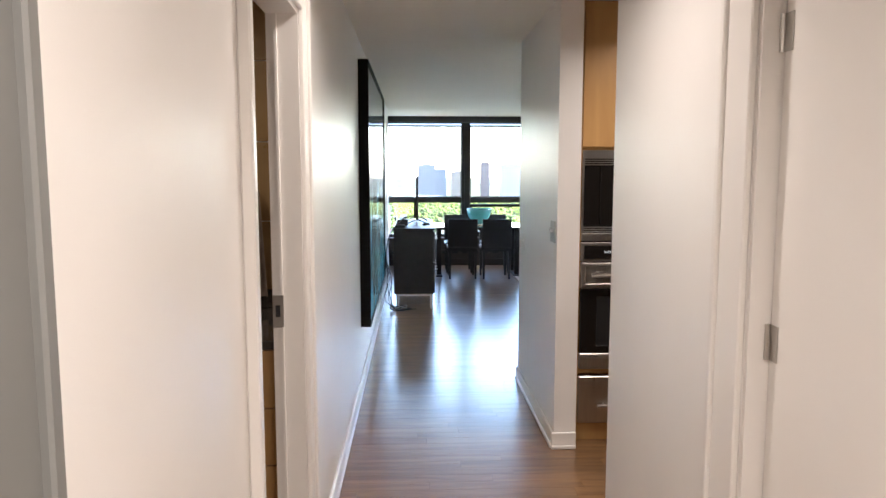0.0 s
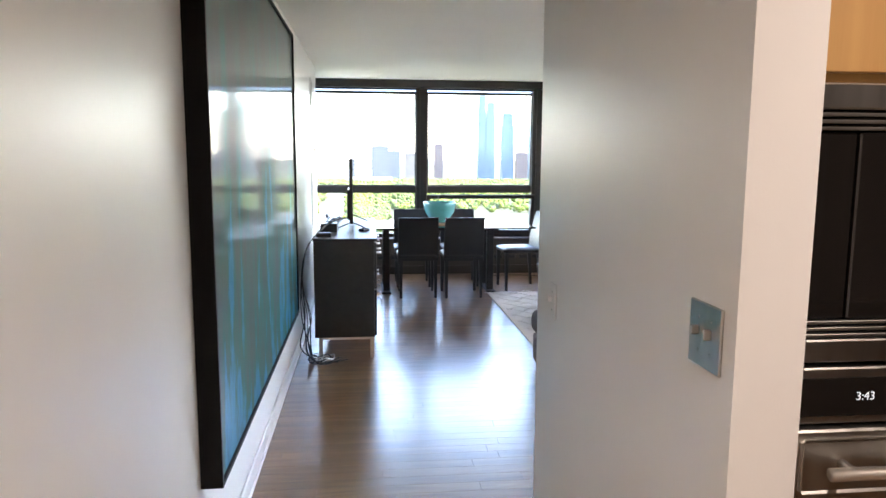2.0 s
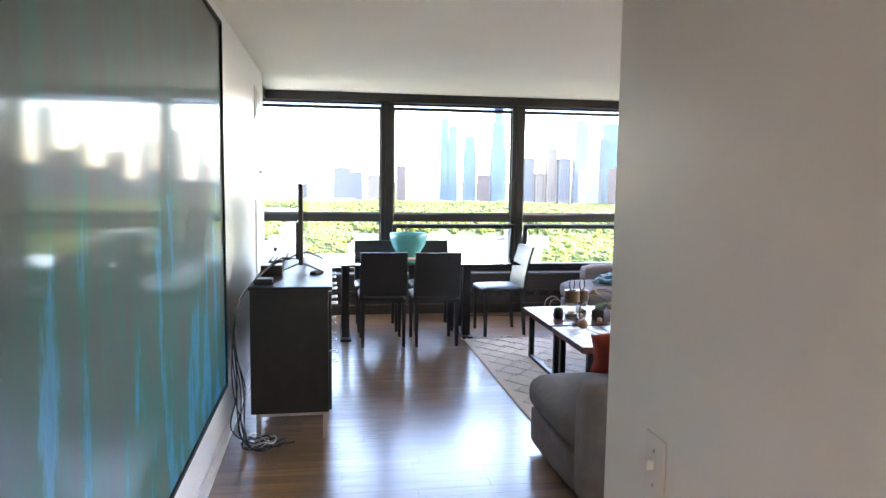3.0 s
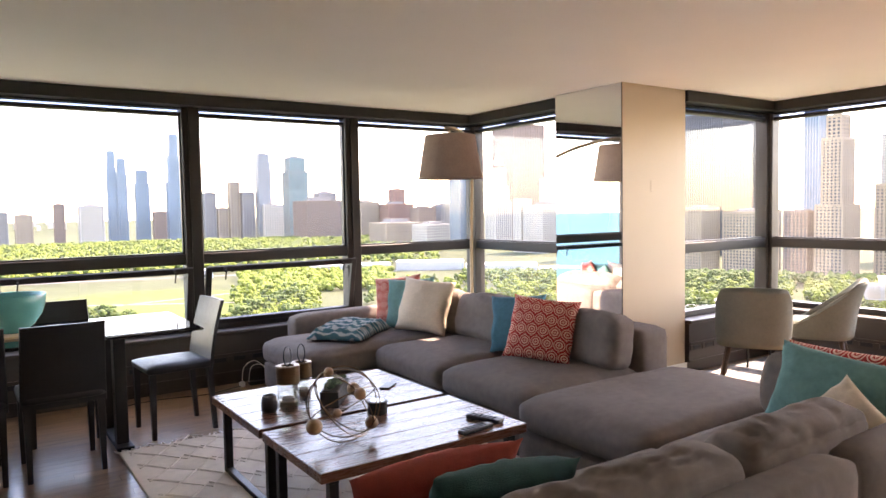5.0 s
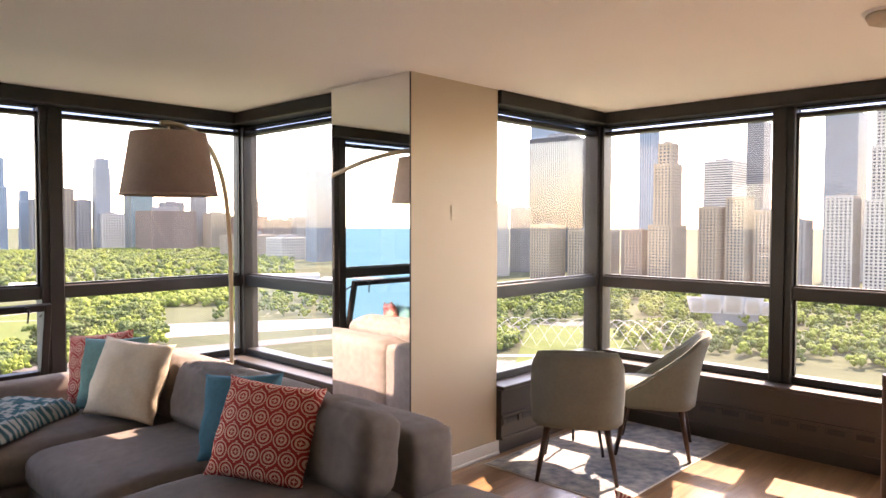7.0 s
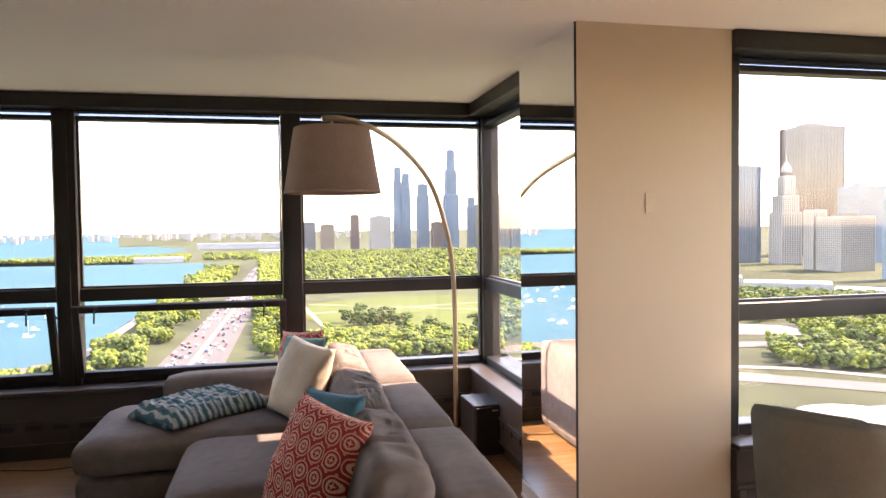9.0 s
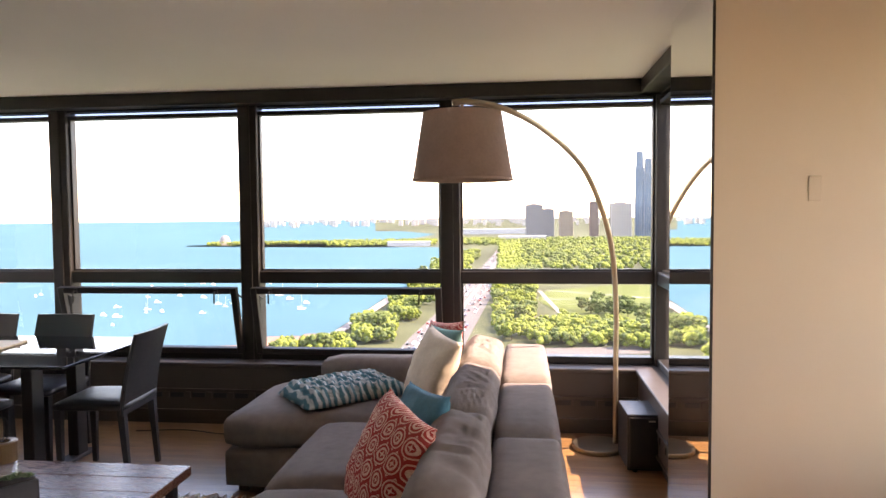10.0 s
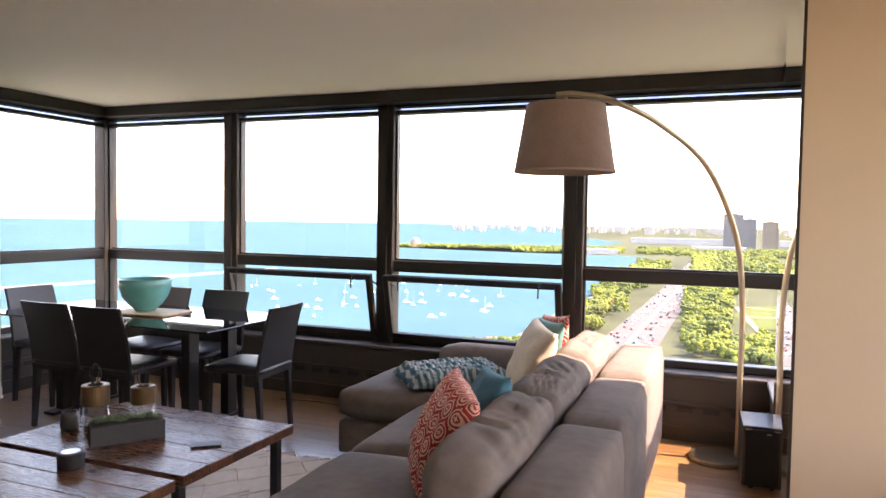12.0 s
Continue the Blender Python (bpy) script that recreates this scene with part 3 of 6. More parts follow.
def back_cushion(parent, w, h, t, m, seed):
    """A slumped loose cushion: box shaped, seamed, gathered in short creases over its crown."""
    bm = rbox(w, t, h, 0.07, 0.018, 34, 0.009, seed)
    for v in bm.verts:
        z = v.co.z / h
        u = v.co.x / (w / 2)
        top = max(0.0, z - 0.55) / 0.45
        q = Vector((v.co.x * 17 + 2.2 * noise.noise(Vector((v.co.x * 4, v.co.y * 6, seed))), v.co.y * 3.0, z * 1.5 + seed * 2))
        fold = abs(noise.noise(q))
        v.co.z -= 0.016 * (1 - min(1.0, fold * 4)) * top * (1 - 0.4 * u * u)
        v.co.y += 0.012 * noise.noise(Vector((v.co.x * 4 + seed * 2, 1.0, z * 3.0)))
        v.co.y += 0.006 * noise.noise(Vector((v.co.x * 16, 4.0, z * 5.0 + seed))) * top
        v.co.z -= 0.014 * abs(u) ** 4 * z
    bmesh.ops.transform(bm, matrix=m, verts=bm.verts)
    return part("back_cushion", bm, SOFA, parent, "crumpled loose back cushion", smooth=True)


BX0, BX1 = 4.58, 4.86       # backrest of the bay sofa
s1 = sofa_module("taupe grey upholstered sofa seat with a loose back cushion", 3.63, BX0, 9.10, 9.97, seed=1)
s2 = sofa_module("taupe grey upholstered sofa seat beside the chaise", 3.63, BX0, 9.98, 10.865, seed=2)
s3 = sofa_module("taupe grey chaise seat of the sofa by the window", 3.06, BX0, 10.87, 11.72, seed=3)
s4 = sofa_module("taupe grey sofa ottoman without a backrest", 3.53, 4.86, 8.19, 9.09, seed=4)
for s, y0, y1 in ((s1, 9.10, 9.97), (s2, 9.98, 10.865), (s3, 10.87, 11.95)):
    o = s.location
    part("backrest", rbox(BX1 - BX0, y1 - y0 - 0.004, 0.635, 0.05, 0.008, 8, 0.003, y0, pose((BX0 + BX1) / 2 - o.x, (y0 + y1) / 2 - o.y, 0.04)), SOFA, s, smooth=True)
for s, yc, w, sd in ((s1, 9.55, 0.85, 1), (s2, 10.40, 0.84, 2), (s3, 11.24, 0.80, 3)):
    o = s.location
    back_cushion(s, w, 0.35, 0.23, pose(4.42 - o.x, yc - o.y, 0.43, 0, 0, -90) @ pose(0, 0, 0, -11), sd)
o = s3.location
part("arm", rbox(1.15, 0.23, 0.54, 0.07, 0.01, 8, 0.003, 5, pose(3.93 - o.x, 11.84 - o.y, 0.04)), SOFA, s3, "rounded low arm", smooth=True)

# ---- sofa along the room, its back to the walk ----
n1 = sofa_module("taupe grey upholstered sofa seat, end unit", 1.68, 2.58, 7.45, 8.16, seed=6)
n2 = sofa_module("taupe grey upholstered sofa seat, middle unit", 2.59, 3.49, 7.45, 8.16, seed=7)
n3 = sofa_module("taupe grey upholstered sofa corner unit with two backrests", 3.50, 4.43, 7.45, 8.16, seed=8)
for s, x0, x1 in ((n1, 1.68, 2.58), (n2, 2.59, 3.49), (n3, 3.50, 4.63)):
    o = s.location
    part("backrest", rbox(x1 - x0 - 0.004, 0.165, 0.58, 0.05, 0.006, 8, 0.003, x0, pose((x0 + x1) / 2 - o.x, 7.365 - o.y, 0.04)), SOFA, s, smooth=True)
for s, xc, sd, w in ((n2, 2.52, 11, 1.10), (n3, 3.47, 12, 0.79)):
    o = s.location
    back_cushion(s, w, 0.29, 0.22, pose(xc - o.x, 7.565 - o.y, 0.42, 12, 0, 0), sd)
o = n3.location
part("backrest", rbox(0.19, 0.71, 0.63, 0.05, 0.006, 8, 0.003, 3, pose(4.535 - o.x, 7.81 - o.y, 0.04)), SOFA, n3, smooth=True)
back_cushion(n3, 0.60, 0.30, 0.20, pose(4.37 - o.x, 7.86 - o.y, 0.42, 0, 0, 90) @ pose(0, 0, 0, 10), 14)

# ---- pillows ----
def lean(x, y, z, rz, tilt, twist=0):
    return pose(x, y, z, 0, 0, rz) @ pose(0, 0, 0, tilt, 0, 0) @ pose(0, 0, 0, 0, twist, 0)


pillow("square red cushion printed with pale medallions", REDPAT, 0.47, 0.44, 0.17, lean(4.14, 9.61, 0.455, -58, -24, 5), 1)
pillow("plain teal blue cushion behind the red one", BLUEC, 0.41, 0.41, 0.14, lean(4.23, 9.90, 0.455, -60, -19, -4), 2)
pillow("large cream linen cushion leaning on the sofa back", CREAM, 0.48, 0.46, 0.17, lean(4.12, 11.00, 0.455, -61, -22, 4), 3)
pillow("pale teal cushion behind the cream one", TEALC, 0.45, 0.44, 0.13, lean(4.16, 11.23, 0.455, -60, -17, -4), 4)
pillow("red patterned cushion at the sofa end", REDPAT, 0.45, 0.44, 0.12, lean(4.18, 11.42, 0.455, -58, -13, -7), 5)
pillow("coral red cushion on the near sofa", CORAL, 0.57, 0.30, 0.16, lean(2.29, 8.05, 0.445, 170, -27, 5), 6)
pillow("dark green velvet cushion on the near sofa", DKGREEN, 0.50, 0.33, 0.17, lean(2.33, 7.86, 0.445, 172, -30, -4), 7)
pillow("sea green cushion in the sofa corner", TEALC, 0.55, 0.37, 0.16, lean(4.12, 7.74, 0.45, -86, -20, 6), 8)
pillow("red patterned cushion tucked behind the green one", REDPAT, 0.53, 0.36, 0.12, lean(4.28, 7.75, 0.45, -84, -12, 2), 9)
pillow("small cream cushion in the sofa corner", CREAM, 0.27, 0.27, 0.12, lean(3.99, 7.59, 0.575, -72, -18) @ pose(0, 0, 0, 0, 45, 0) @ pose(0, 0, -0.135), 10)

# knitted blanket, folded
def fold_blanket():
    bm = bmesh.new()
    nx, ny = 80, 44
    vs = {}
    for i in range(nx + 1):
        for j in range(ny + 1):
            u, v = i / nx, j / ny
            z = 0.085 * (min(1, 9 * u) * min(1, 7 * (1 - u)) * min(1, 7 * v) * min(1, 7 * (1 - v))) ** 0.5
            z += 0.009 * math.sin(u * 75 + 1.8 * math.sin(v * 22)) * (z / 0.085) + 0.007 * noise.noise(Vector((u * 4, v * 4, 2)))
            vs[i, j] = bm.verts.new((0.68 * (u - 0.5) + 0.03 * noise.noise(Vector((v * 3, 0, 1))), 0.46 * (v - 0.5) + 0.025 * noise.noise(Vector((u * 3, 5, 1))), max(0.002, z)))
    for i in range(nx):
        for j in range(ny):
            bm.faces.new((vs[i, j], vs[i + 1, j], vs[i + 1, j + 1], vs[i, j + 1]))
    rim = [vs[i, 0] for i in range(nx + 1)] + [vs[nx, j] for j in range(1, ny + 1)] + [vs[i, ny] for i in range(nx - 1, -1, -1)] + [vs[0, j] for j in range(ny - 1, 0, -1)]
    bm.faces.new(rim[::-1])
    return bm


b = part("knitted_blanket", fold_blanket(), KNIT, smooth=True)
b.matrix_world = pose(3.65, 11.30, 0.468, 0, 0, 40)
tagged(b, "folded teal and grey wavy knitted blanket on the chaise", "blanket")

# ---- coffee tables ----
def coffee_table(y0, y1, label):
    x0, x1 = 2.19, 3.25
    t = thing("coffee_table", (x0 + x1) / 2, (y0 + y1) / 2, 0, label=label, category="coffee table", group="coffee tables")
    hw, hd = (x1 - x0) / 2, (y1 - y0) / 2
    k = 5
    for i in range(k):
        a, b_ = -hd + i * 2 * hd / k, -hd + (i + 1) * 2 * hd / k
        part("board", box(-hw, hw, a + 0.0008, b_ - 0.0008, 0.395, 0.44 - 0.0006 * (i % 2), 0.003), WALNUT, t)
    for sx in (-1, 1):
        x = sx * (hw - 0.07)
        for sy in (-1, 1):
            part("leg", box(x - 0.02, x + 0.02, sy * (hd - 0.05) - 0.02, sy * (hd - 0.05) + 0.02, 0.0, 0.372, 0.002), BLACKM, t)
        part("foot_bar", box(x - 0.019, x + 0.019, -hd + 0.07, hd - 0.07, 0.0, 0.038, 0.002), BLACKM, t)
        part("top_bar", box(x - 0.022, x + 0.022, -hd + 0.03, hd - 0.03, 0.372, 0.394, 0.002), BLACKM, t)
    return t


coffee_table(8.68, 9.33, "walnut plank coffee table on black steel frames")
coffee_table(9.37, 10.13, "walnut plank coffee table on black steel frames, by the window side")
CT = 0.44

# wire orbit ornament
t = thing("orbit_ornament", 2.44, 8.98, CT, label="wire sphere ornament with wooden balls on the coffee table", category="ornament")
for tilt, az, r in ((78, 0, 0.165), (52, 40, 0.165), (62, 110, 0.16), (80, 150, 0.162), (35, 200, 0.158)):
    m = pose(0, 0, 0.168, 0, 0, az) @ pose(0, 0, 0, tilt)
    part("wire_hoop", tube([m @ Vector((r * math.cos(a), r * math.sin(a), 0)) for a in [i * math.tau / 40 for i in range(40)]], 0.0028, 6, True), CAPB, t)
BALLW = wood("ball_oak", (0.26, 0.15, 0.08), (0.42, 0.26, 0.14), 0.45, axis=(3, 3, 10), scale=8)
for tilt, az, r, a, br in ((78, 0, 0.165, 3.6, 0.036), (52, 40, 0.165, 0.2, 0.030), (62, 110, 0.16, 2.6, 0.026), (80, 150, 0.162, 1.2, 0.022), (35, 200, 0.158, 4.2, 0.02), (78, 0, 0.165, 5.6, 0.03)):
    m = pose(0, 0, 0.168, 0, 0, az) @ pose(0, 0, 0, tilt)
    bm = bmesh.new()
    bmesh.ops.create_uvsphere(bm, u_segments=20, v_segments=12, radius=br)
    c = m @ Vector((r * math.cos(a), r * math.sin(a), 0))
    c.z = max(c.z, br)
    bmesh.ops.translate(bm, verts=bm.verts, vec=c)
    part("ball", bm, BALLW, t, "turned wooden ball", smooth=True)

CLEAR = glass("clear_glass", (0.95, 0.96, 0.95), gloss=0.12)


def lantern(x, y, h, r):
    t = thing("lantern", x, y, CT, label="glass cylinder lantern with a bronze cap and a wire loop", category="lantern", group="lanterns")
    g = part("glass_cylinder", lathe([(r, 0.0), (r, h * 0.62), (r - 0.003, h * 0.62), (r - 0.003, 0.006), (0, 0.006)], 28), CLEAR, t, smooth=True)
    g.visible_shadow = False
    part("cap", lathe([(r + 0.004, h * 0.58), (r + 0.004, h), (r - 0.006, h + 0.004), (r * 0.6, h + 0.001), (r * 0.6, h * 0.8), (0, h * 0.8)], 28), CAPB, t, "bronze cap")
    part("candle", lathe([(0, 0.008), (r * 0.55, 0.008), (r * 0.55, h * 0.22), (0, h * 0.22)], 20), CREAM, t)
    part("base_ring", lathe([(r * 0.85, 0.006), (r * 0.85, 0.03), (r * 0.7, 0.034), (0.0, 0.03)], 24), BRASS, t)
    for rz in (0, 90):
        m = pose(0, 0, h, 0, 0, rz + 20)
        part("wire_loop", tube([m @ Vector((0.028 * math.sin(a), 0, 0.05 - 0.05 * math.cos(a))) for a in [i * math.tau / 24 for i in range(24)]], 0.002, 6, True), BLACKM, t)


lantern(2.46, 9.67, 0.215, 0.058)
lantern(2.60, 9.82, 0.19, 0.052)
# succulents in a trough
t = thing("succulent_planter", 2.705, 9.62, CT, 53, label="dark concrete trough planted with green succulents", category="planter")
TROUGH = mat("dark_concrete", (0.045, 0.045, 0.047), 0.75, var=0.25, scale=20, bump=0.2, bscale=80)
bm = box(-0.155, 0.155, -0.05, 0.05, 0, 0.085, 0.004)
part("trough", bm, TROUGH, t)
part("soil", box(-0.145, 0.145, -0.041, 0.041, 0.0851, 0.088), mat("soil", (0.03, 0.022, 0.015), 0.95, var=0.4, scale=60), t)
SUCC = mat("succulent_green", (0.085, 0.145, 0.055), 0.6, var=0.4, scale=30, colour2=(0.12, 0.17, 0.10))
rs = random.Random(5)
for i in range(9):
    cx, cy = -0.125 + i * 0.031, rs.uniform(-0.022, 0.022)
    bm = bmesh.new()
    sz = rs.uniform(0.028, 0.045)
    for k in range(18):
        a, up = k * 2.4, 0.25 + 0.065 * k
        dirv = Vector((math.cos(a) * math.cos(up), math.sin(a) * math.cos(up), math.sin(up)))
        sd = dirv.cross(Vector((0, 0, 1))).normalized()
        L = sz * (1.0 - 0.02 * k)
        c0 = Vector((cx, cy, 0.092))
        pts = [c0, c0 + dirv * L * 0.6 + sd * L * 0.22, c0 + dirv * L, c0 + dirv * L * 0.6 - sd * L * 0.22]
        nrm = sd.cross(dirv) * 0.004
        lo, hi = [bm.verts.new(p) for p in pts], bm.verts.new(c0 + dirv * L * 0.55 + nrm * 2)
        lw = bm.verts.new(c0 + dirv * L * 0.55 - nrm)
        for q in range(4):
            bm.faces.new((lo[q], lo[(q + 1) % 4], hi)), bm.faces.new((lo[(q + 1) % 4], lo[q], lw))
    part("succulent", bm, SUCC, t, "rosette of pointed green leaves")
tin = tagged(part("round_tin", lathe([(0, 0), (0.048, 0), (0.05, 0.004), (0.05, 0.05), (0.052, 0.05), (0.052, 0.06), (0.047, 0.064), (0, 0.064)], 32, pose(2.77, 9.27, CT)), BLACKM), "round black tin on the coffee table", "tin")
part("lid_label", lathe([(0, 0.0645), (0.036, 0.0645), (0.036, 0.0652), (0, 0.0652)], 24, pose(2.77, 9.27, CT)), STEELP, tin)
cup = tagged(part("candle_cup", lathe([(0, 0), (0.036, 0), (0.042, 0.02), (0.040, 0.06), (0.035, 0.085), (0.031, 0.085), (0.034, 0.05), (0, 0.045)], 28, pose(2.34, 9.63, CT)), mat("smoked_ceramic", (0.05, 0.048, 0.046), 0.35, var=0.2, scale=30), smooth=True), "small smoky grey candle cup", "candle")
ph = tagged(part("phone", box(-0.065, 0.065, -0.03, 0.03, 0, 0.009, 0.003, 2, pose(3.08, 9.70, CT, 0, 0, 40)), PLASTIC), "black mobile phone lying on the table", "phone")


def remote(x, y, rz, L=0.19, z=CT):
    t = thing("remote_control", x, y, z, rz, "black remote control with rows of buttons", "remote", "remote controls")
    part("body", box(-L / 2, L / 2, -0.024, 0.024, 0, 0.02, 0.006, 2), PLASTIC, t)
    for i in range(6):
        for j in range(3):
            part("button", box(-L * 0.4 + i * L * 0.13, -L * 0.4 + i * L * 0.13 + 0.011, -0.017 + j * 0.013, -0.009 + j * 0.013, 0.02, 0.0225), TROUGH, t)


remote(3.12, 8.84, -70, z=CT)
remote(2.99, 8.74, 8)

# ---- rugs ----
def woven_rug(x0, x1, y0, y1):
    t = thing("area_rug", (x0 + x1) / 2, (y0 + y1) / 2, 0, label="cream woven rug with raised diamond pattern and fringe", category="rug")
    RUG = mat("cream_wool", (0.74, 0.68, 0.61), 0.95, var=0.12, scale=18, bump=0.3, bscale=120, spec=0.1)
    w, d = (x1 - x0) / 2, (y1 - y0) / 2
    part("carpet", box(-w, w, -d, d, 0.0005, 0.012, 0.004), RUG, t)
    rr = random.Random(8)
    bm = bmesh.new()
    # raised zigzag cords laid as diamonds
    step = 0.26
    v = -d + 0.1
    while v < d - 0.1:
        pts, u, s = [], -w + 0.05, 1
        while u < w - 0.05:
            pts.append((u, v + s * 0.085 + rr.uniform(-0.03, 0.03), 0.0105))
            u += 0.13
            s = -s
        add_tube(bm, pts, 0.008, 5)
        pts2 = [(a, 2 * v - b_ + 0.13, c) for a, b_, c in pts]
        add_tube(bm, pts2, 0.007, 5)
        v += step
    ob = part("raised_cord", bm, RUG, t, "raised zigzag cords")
    ob["kind"] = "stuff"
    bm = bmesh.new()
    u = -w
    while u < w:
        for sy in (-1, 1):
            e = rr.uniform(-0.02, 0.02)
            add_tube(bm, [(u, sy * (d - 0.005), 0.008), (u + e, sy * (d + 0.03), 0.006), (u + e * 1.6, sy * (d + 0.06), 0.004)], [0.006, 0.006, 0.003], 5)
        u += 0.03
    ob = part("fringe", bm, RUG, t, "cream cord fringe")
    ob["kind"] = "stuff"


woven_rug(1.81, 4.55, 7.70, 10.80)
t = thing("bay_rug", 6.765, 9.43, 0, 0, "faded blue and ivory patterned rug in the small bay", "rug")
RUGB = mat("faded_blue_rug", (0.50, 0.48, 0.44), 0.95, var=0.3, scale=16, bump=0.6, bscale=150, spec=0.1, colour2=(0.075, 0.11, 0.155))
part("carpet", box(-0.755, 0.755, -0.475, 0.475, 0.0005, 0.009, 0.003), RUGB, t)
part("border", box(-0.765, 0.765, -0.485, 0.485, 0.0003, 0.006, 0.002), mat("ivory_border", (0.55, 0.51, 0.46), 0.95, var=0.2, scale=30), t)

# ---- dining set ----
t = thing("dining_table", 1.33, 11.08, 0, label="dining table with a black glass top on thick black legs", category="dining table")
part("glass_top", box(-0.97, 0.97, -0.45, 0.45, 0.735, 0.75, 0.004, 2), BLKGLASS, t)
part("apron", box(-0.62, 0.62, -0.16, 0.16, 0.69, 0.7345, 0.003), BLACKM, t)
for sx in (-0.63, 0.53):
    for sy in (-0.10, 0.30):
        part("leg", box(sx - 0.035, sx + 0.035, sy - 0.05, sy + 0.05, 0.02, 0.7345, 0.004), BLACKM, t)
    part("foot_plate", box(sx - 0.05, sx + 0.05, -0.24, 0.42, 0, 0.022, 0.004), BLACKM, t)


def dining_chair():
    c = thing("dining_chair", 0, 0, 0, label="black leather dining chair with a slightly curved back", category="chair", group="chairs round the dining table")
    w = 0.21
    bm = rbox(0.43, 0.43, 0.05, 0.02, 0.012, 8, m=pose(0, 0.0, 0.425))
    part("seat", bm, BLACKL, c, smooth=True)
    bm = bmesh.new()
    n, k = 10, 12
    vs = {}
    for s in (0, 1):
        for i in range(n + 1):
            for j in range(k + 1):
                u, v = -1 + 2 * i / n, j / k
                z = 0.40 + 0.47 * v 
                y = -0.205 - 0.035 * v - 0.06 * v * v - 0.018 * (1 - u * u) * v + (0.024 if s else 0)
                ww = w * (1 - 0.04 * v)
                vs[s, i, j] = bm.verts.new((u * ww, y, z))
    for s in (0, 1):
        for i in range(n):
            for j in range(k):
                bm.faces.new((vs[s, i, j], vs[s, i + 1, j], vs[s, i + 1, j + 1], vs[s, i, j + 1]))
    for i in range(n):
        bm.faces.new((vs[0, i, k], vs[0, i + 1, k], vs[1, i + 1, k], vs[1, i, k])), bm.faces.new((vs[0, i, 0], vs[0, i + 1, 0], vs[1, i + 1, 0], vs[1, i, 0]))
    for j in range(k):
        for i in (0, n):
            bm.faces.new((vs[0, i, j], vs[0, i, j + 1], vs[1, i, j + 1], vs[1, i, j]))
    part("backrest", bm, BLACKL, c, smooth=False)
    for sx in (-1, 1):
        part("stitched_edge", tube([(sx * w * (1 - 0.04 * v), -0.193 - 0.035 * v - 0.06 * v * v, 0.40 + 0.47 * v) for v in (0, 0.25, 0.5, 0.75, 1)], 0.008, 6), BLACKL, c)
        for y0, lean_ in ((0.185, 0), (-0.185, -0.03)):
            bm = bmesh.new()
            lo = [bm.verts.new((sx * 0.185 + a * 0.013, y0 + lean_ + b_ * 0.013, 0)) for a, b_ in ((-1, -1), (1, -1), (1, 1), (-1, 1))]
            hi = [bm.verts.new((sx * 0.185 + a * 0.02, y0 + b_ * 0.02, 0.43)) for a, b_ in ((-1, -1), (1, -1), (1, 1), (-1, 1))]
            bm.faces.new(hi), bm.faces.new(lo[::-1])
            for q in range(4):
                bm.faces.new((lo[q], lo[(q + 1) % 4], hi[(q + 1) % 4], hi[q]))
            part("leg", bm, BLACKL, c)
    return c


ch = dining_chair()
ch.matrix_world = pose(1.03, 10.83, 0, 0, 0, 0)
for x, y, rz in ((1.51, 10.80, 1), (1.02, 11.42, 180), (1.58, 11.42, 180), (2.22, 11.14, 94), (0.34, 11.20, -90)):
    copy_thing(ch, pose(x, y, 0, 0, 0, rz))
# bowl on a board
tagged(part("serving_board", box(-0.24, 0.24, -0.17, 0.17, 0.750, 0.764, 0.005, 2, pose(1.37, 11.12, 0, 0, 0, 6)), wood("pale_board", (0.42, 0.30, 0.18), (0.60, 0.46, 0.30), 0.5, axis=(1, 9, 9))), "pale wooden board on the dining table", "board")
TEAL = mat("teal_glaze", (0.085, 0.36, 0.345), 0.22, var=0.15, scale=12)
tagged(part("bowl", lathe([(0, 0.0), (0.07, 0.0), (0.075, 0.012), (0.12, 0.05), (0.16, 0.11), (0.178, 0.17), (0.183, 0.225), (0.179, 0.23), (0.172, 0.222), (0.165, 0.17), (0.148, 0.115), (0.11, 0.062), (0.06, 0.03), (0, 0.026)], 48, pose(1.31, 11.14, 0.764)), TEAL, smooth=True), "large deep turquoise glazed bowl on the dining table", "bowl")

# ---- arc lamp and subwoofer ----
t = thing("arc_lamp", 5.305, 11.85, 0, label="arc floor lamp with a bronze pole and taupe drum shade", category="floor lamp")
part("base", lathe([(0, 0), (0.165, 0), (0.17, 0.006), (0.17, 0.024), (0.165, 0.03), (0, 0.03)], 40, pose(-0.11, -0.02, 0)), BRASS, t, "flat round metal base", smooth=False)
arc = spline([(0, 0, 0.03), (0, 0, 0.5), (0, 0, 0.95), (-0.05, -0.08, 1.38), (-0.22, -0.32, 1.78), (-0.46, -0.62, 1.99), (-0.68, -0.83, 2.09), (-0.86, -0.93, 2.12), (-0.96, -0.96, 2.115)], 6)
bm = bmesh.new()
add_tube(bm, arc, [0.017] * len(arc), 8)
part("pole", bm, BRASS, t, "bent bronze pole", smooth=True)
part("stem", tube([(-0.91, -0.95, 2.12), (-0.91, -0.95, 1.98)], 0.008, 8), BRASS, t)
sh = part("shade", lathe([(0.205, 0.35), (0.262, 0.0), (0.258, 0.0), (0.201, 0.35)], 48, pose(-0.91, -0.95, 1.712)), SHADE, t, "taupe linen drum shade", smooth=True)
part("shade_rim", lathe([(0.264, -0.002), (0.264, 0.010), (0.257, 0.010), (0.257, -0.002), (0.264, -0.002)], 48, pose(-0.91, -0.95, 1.712)), SHADE, t)
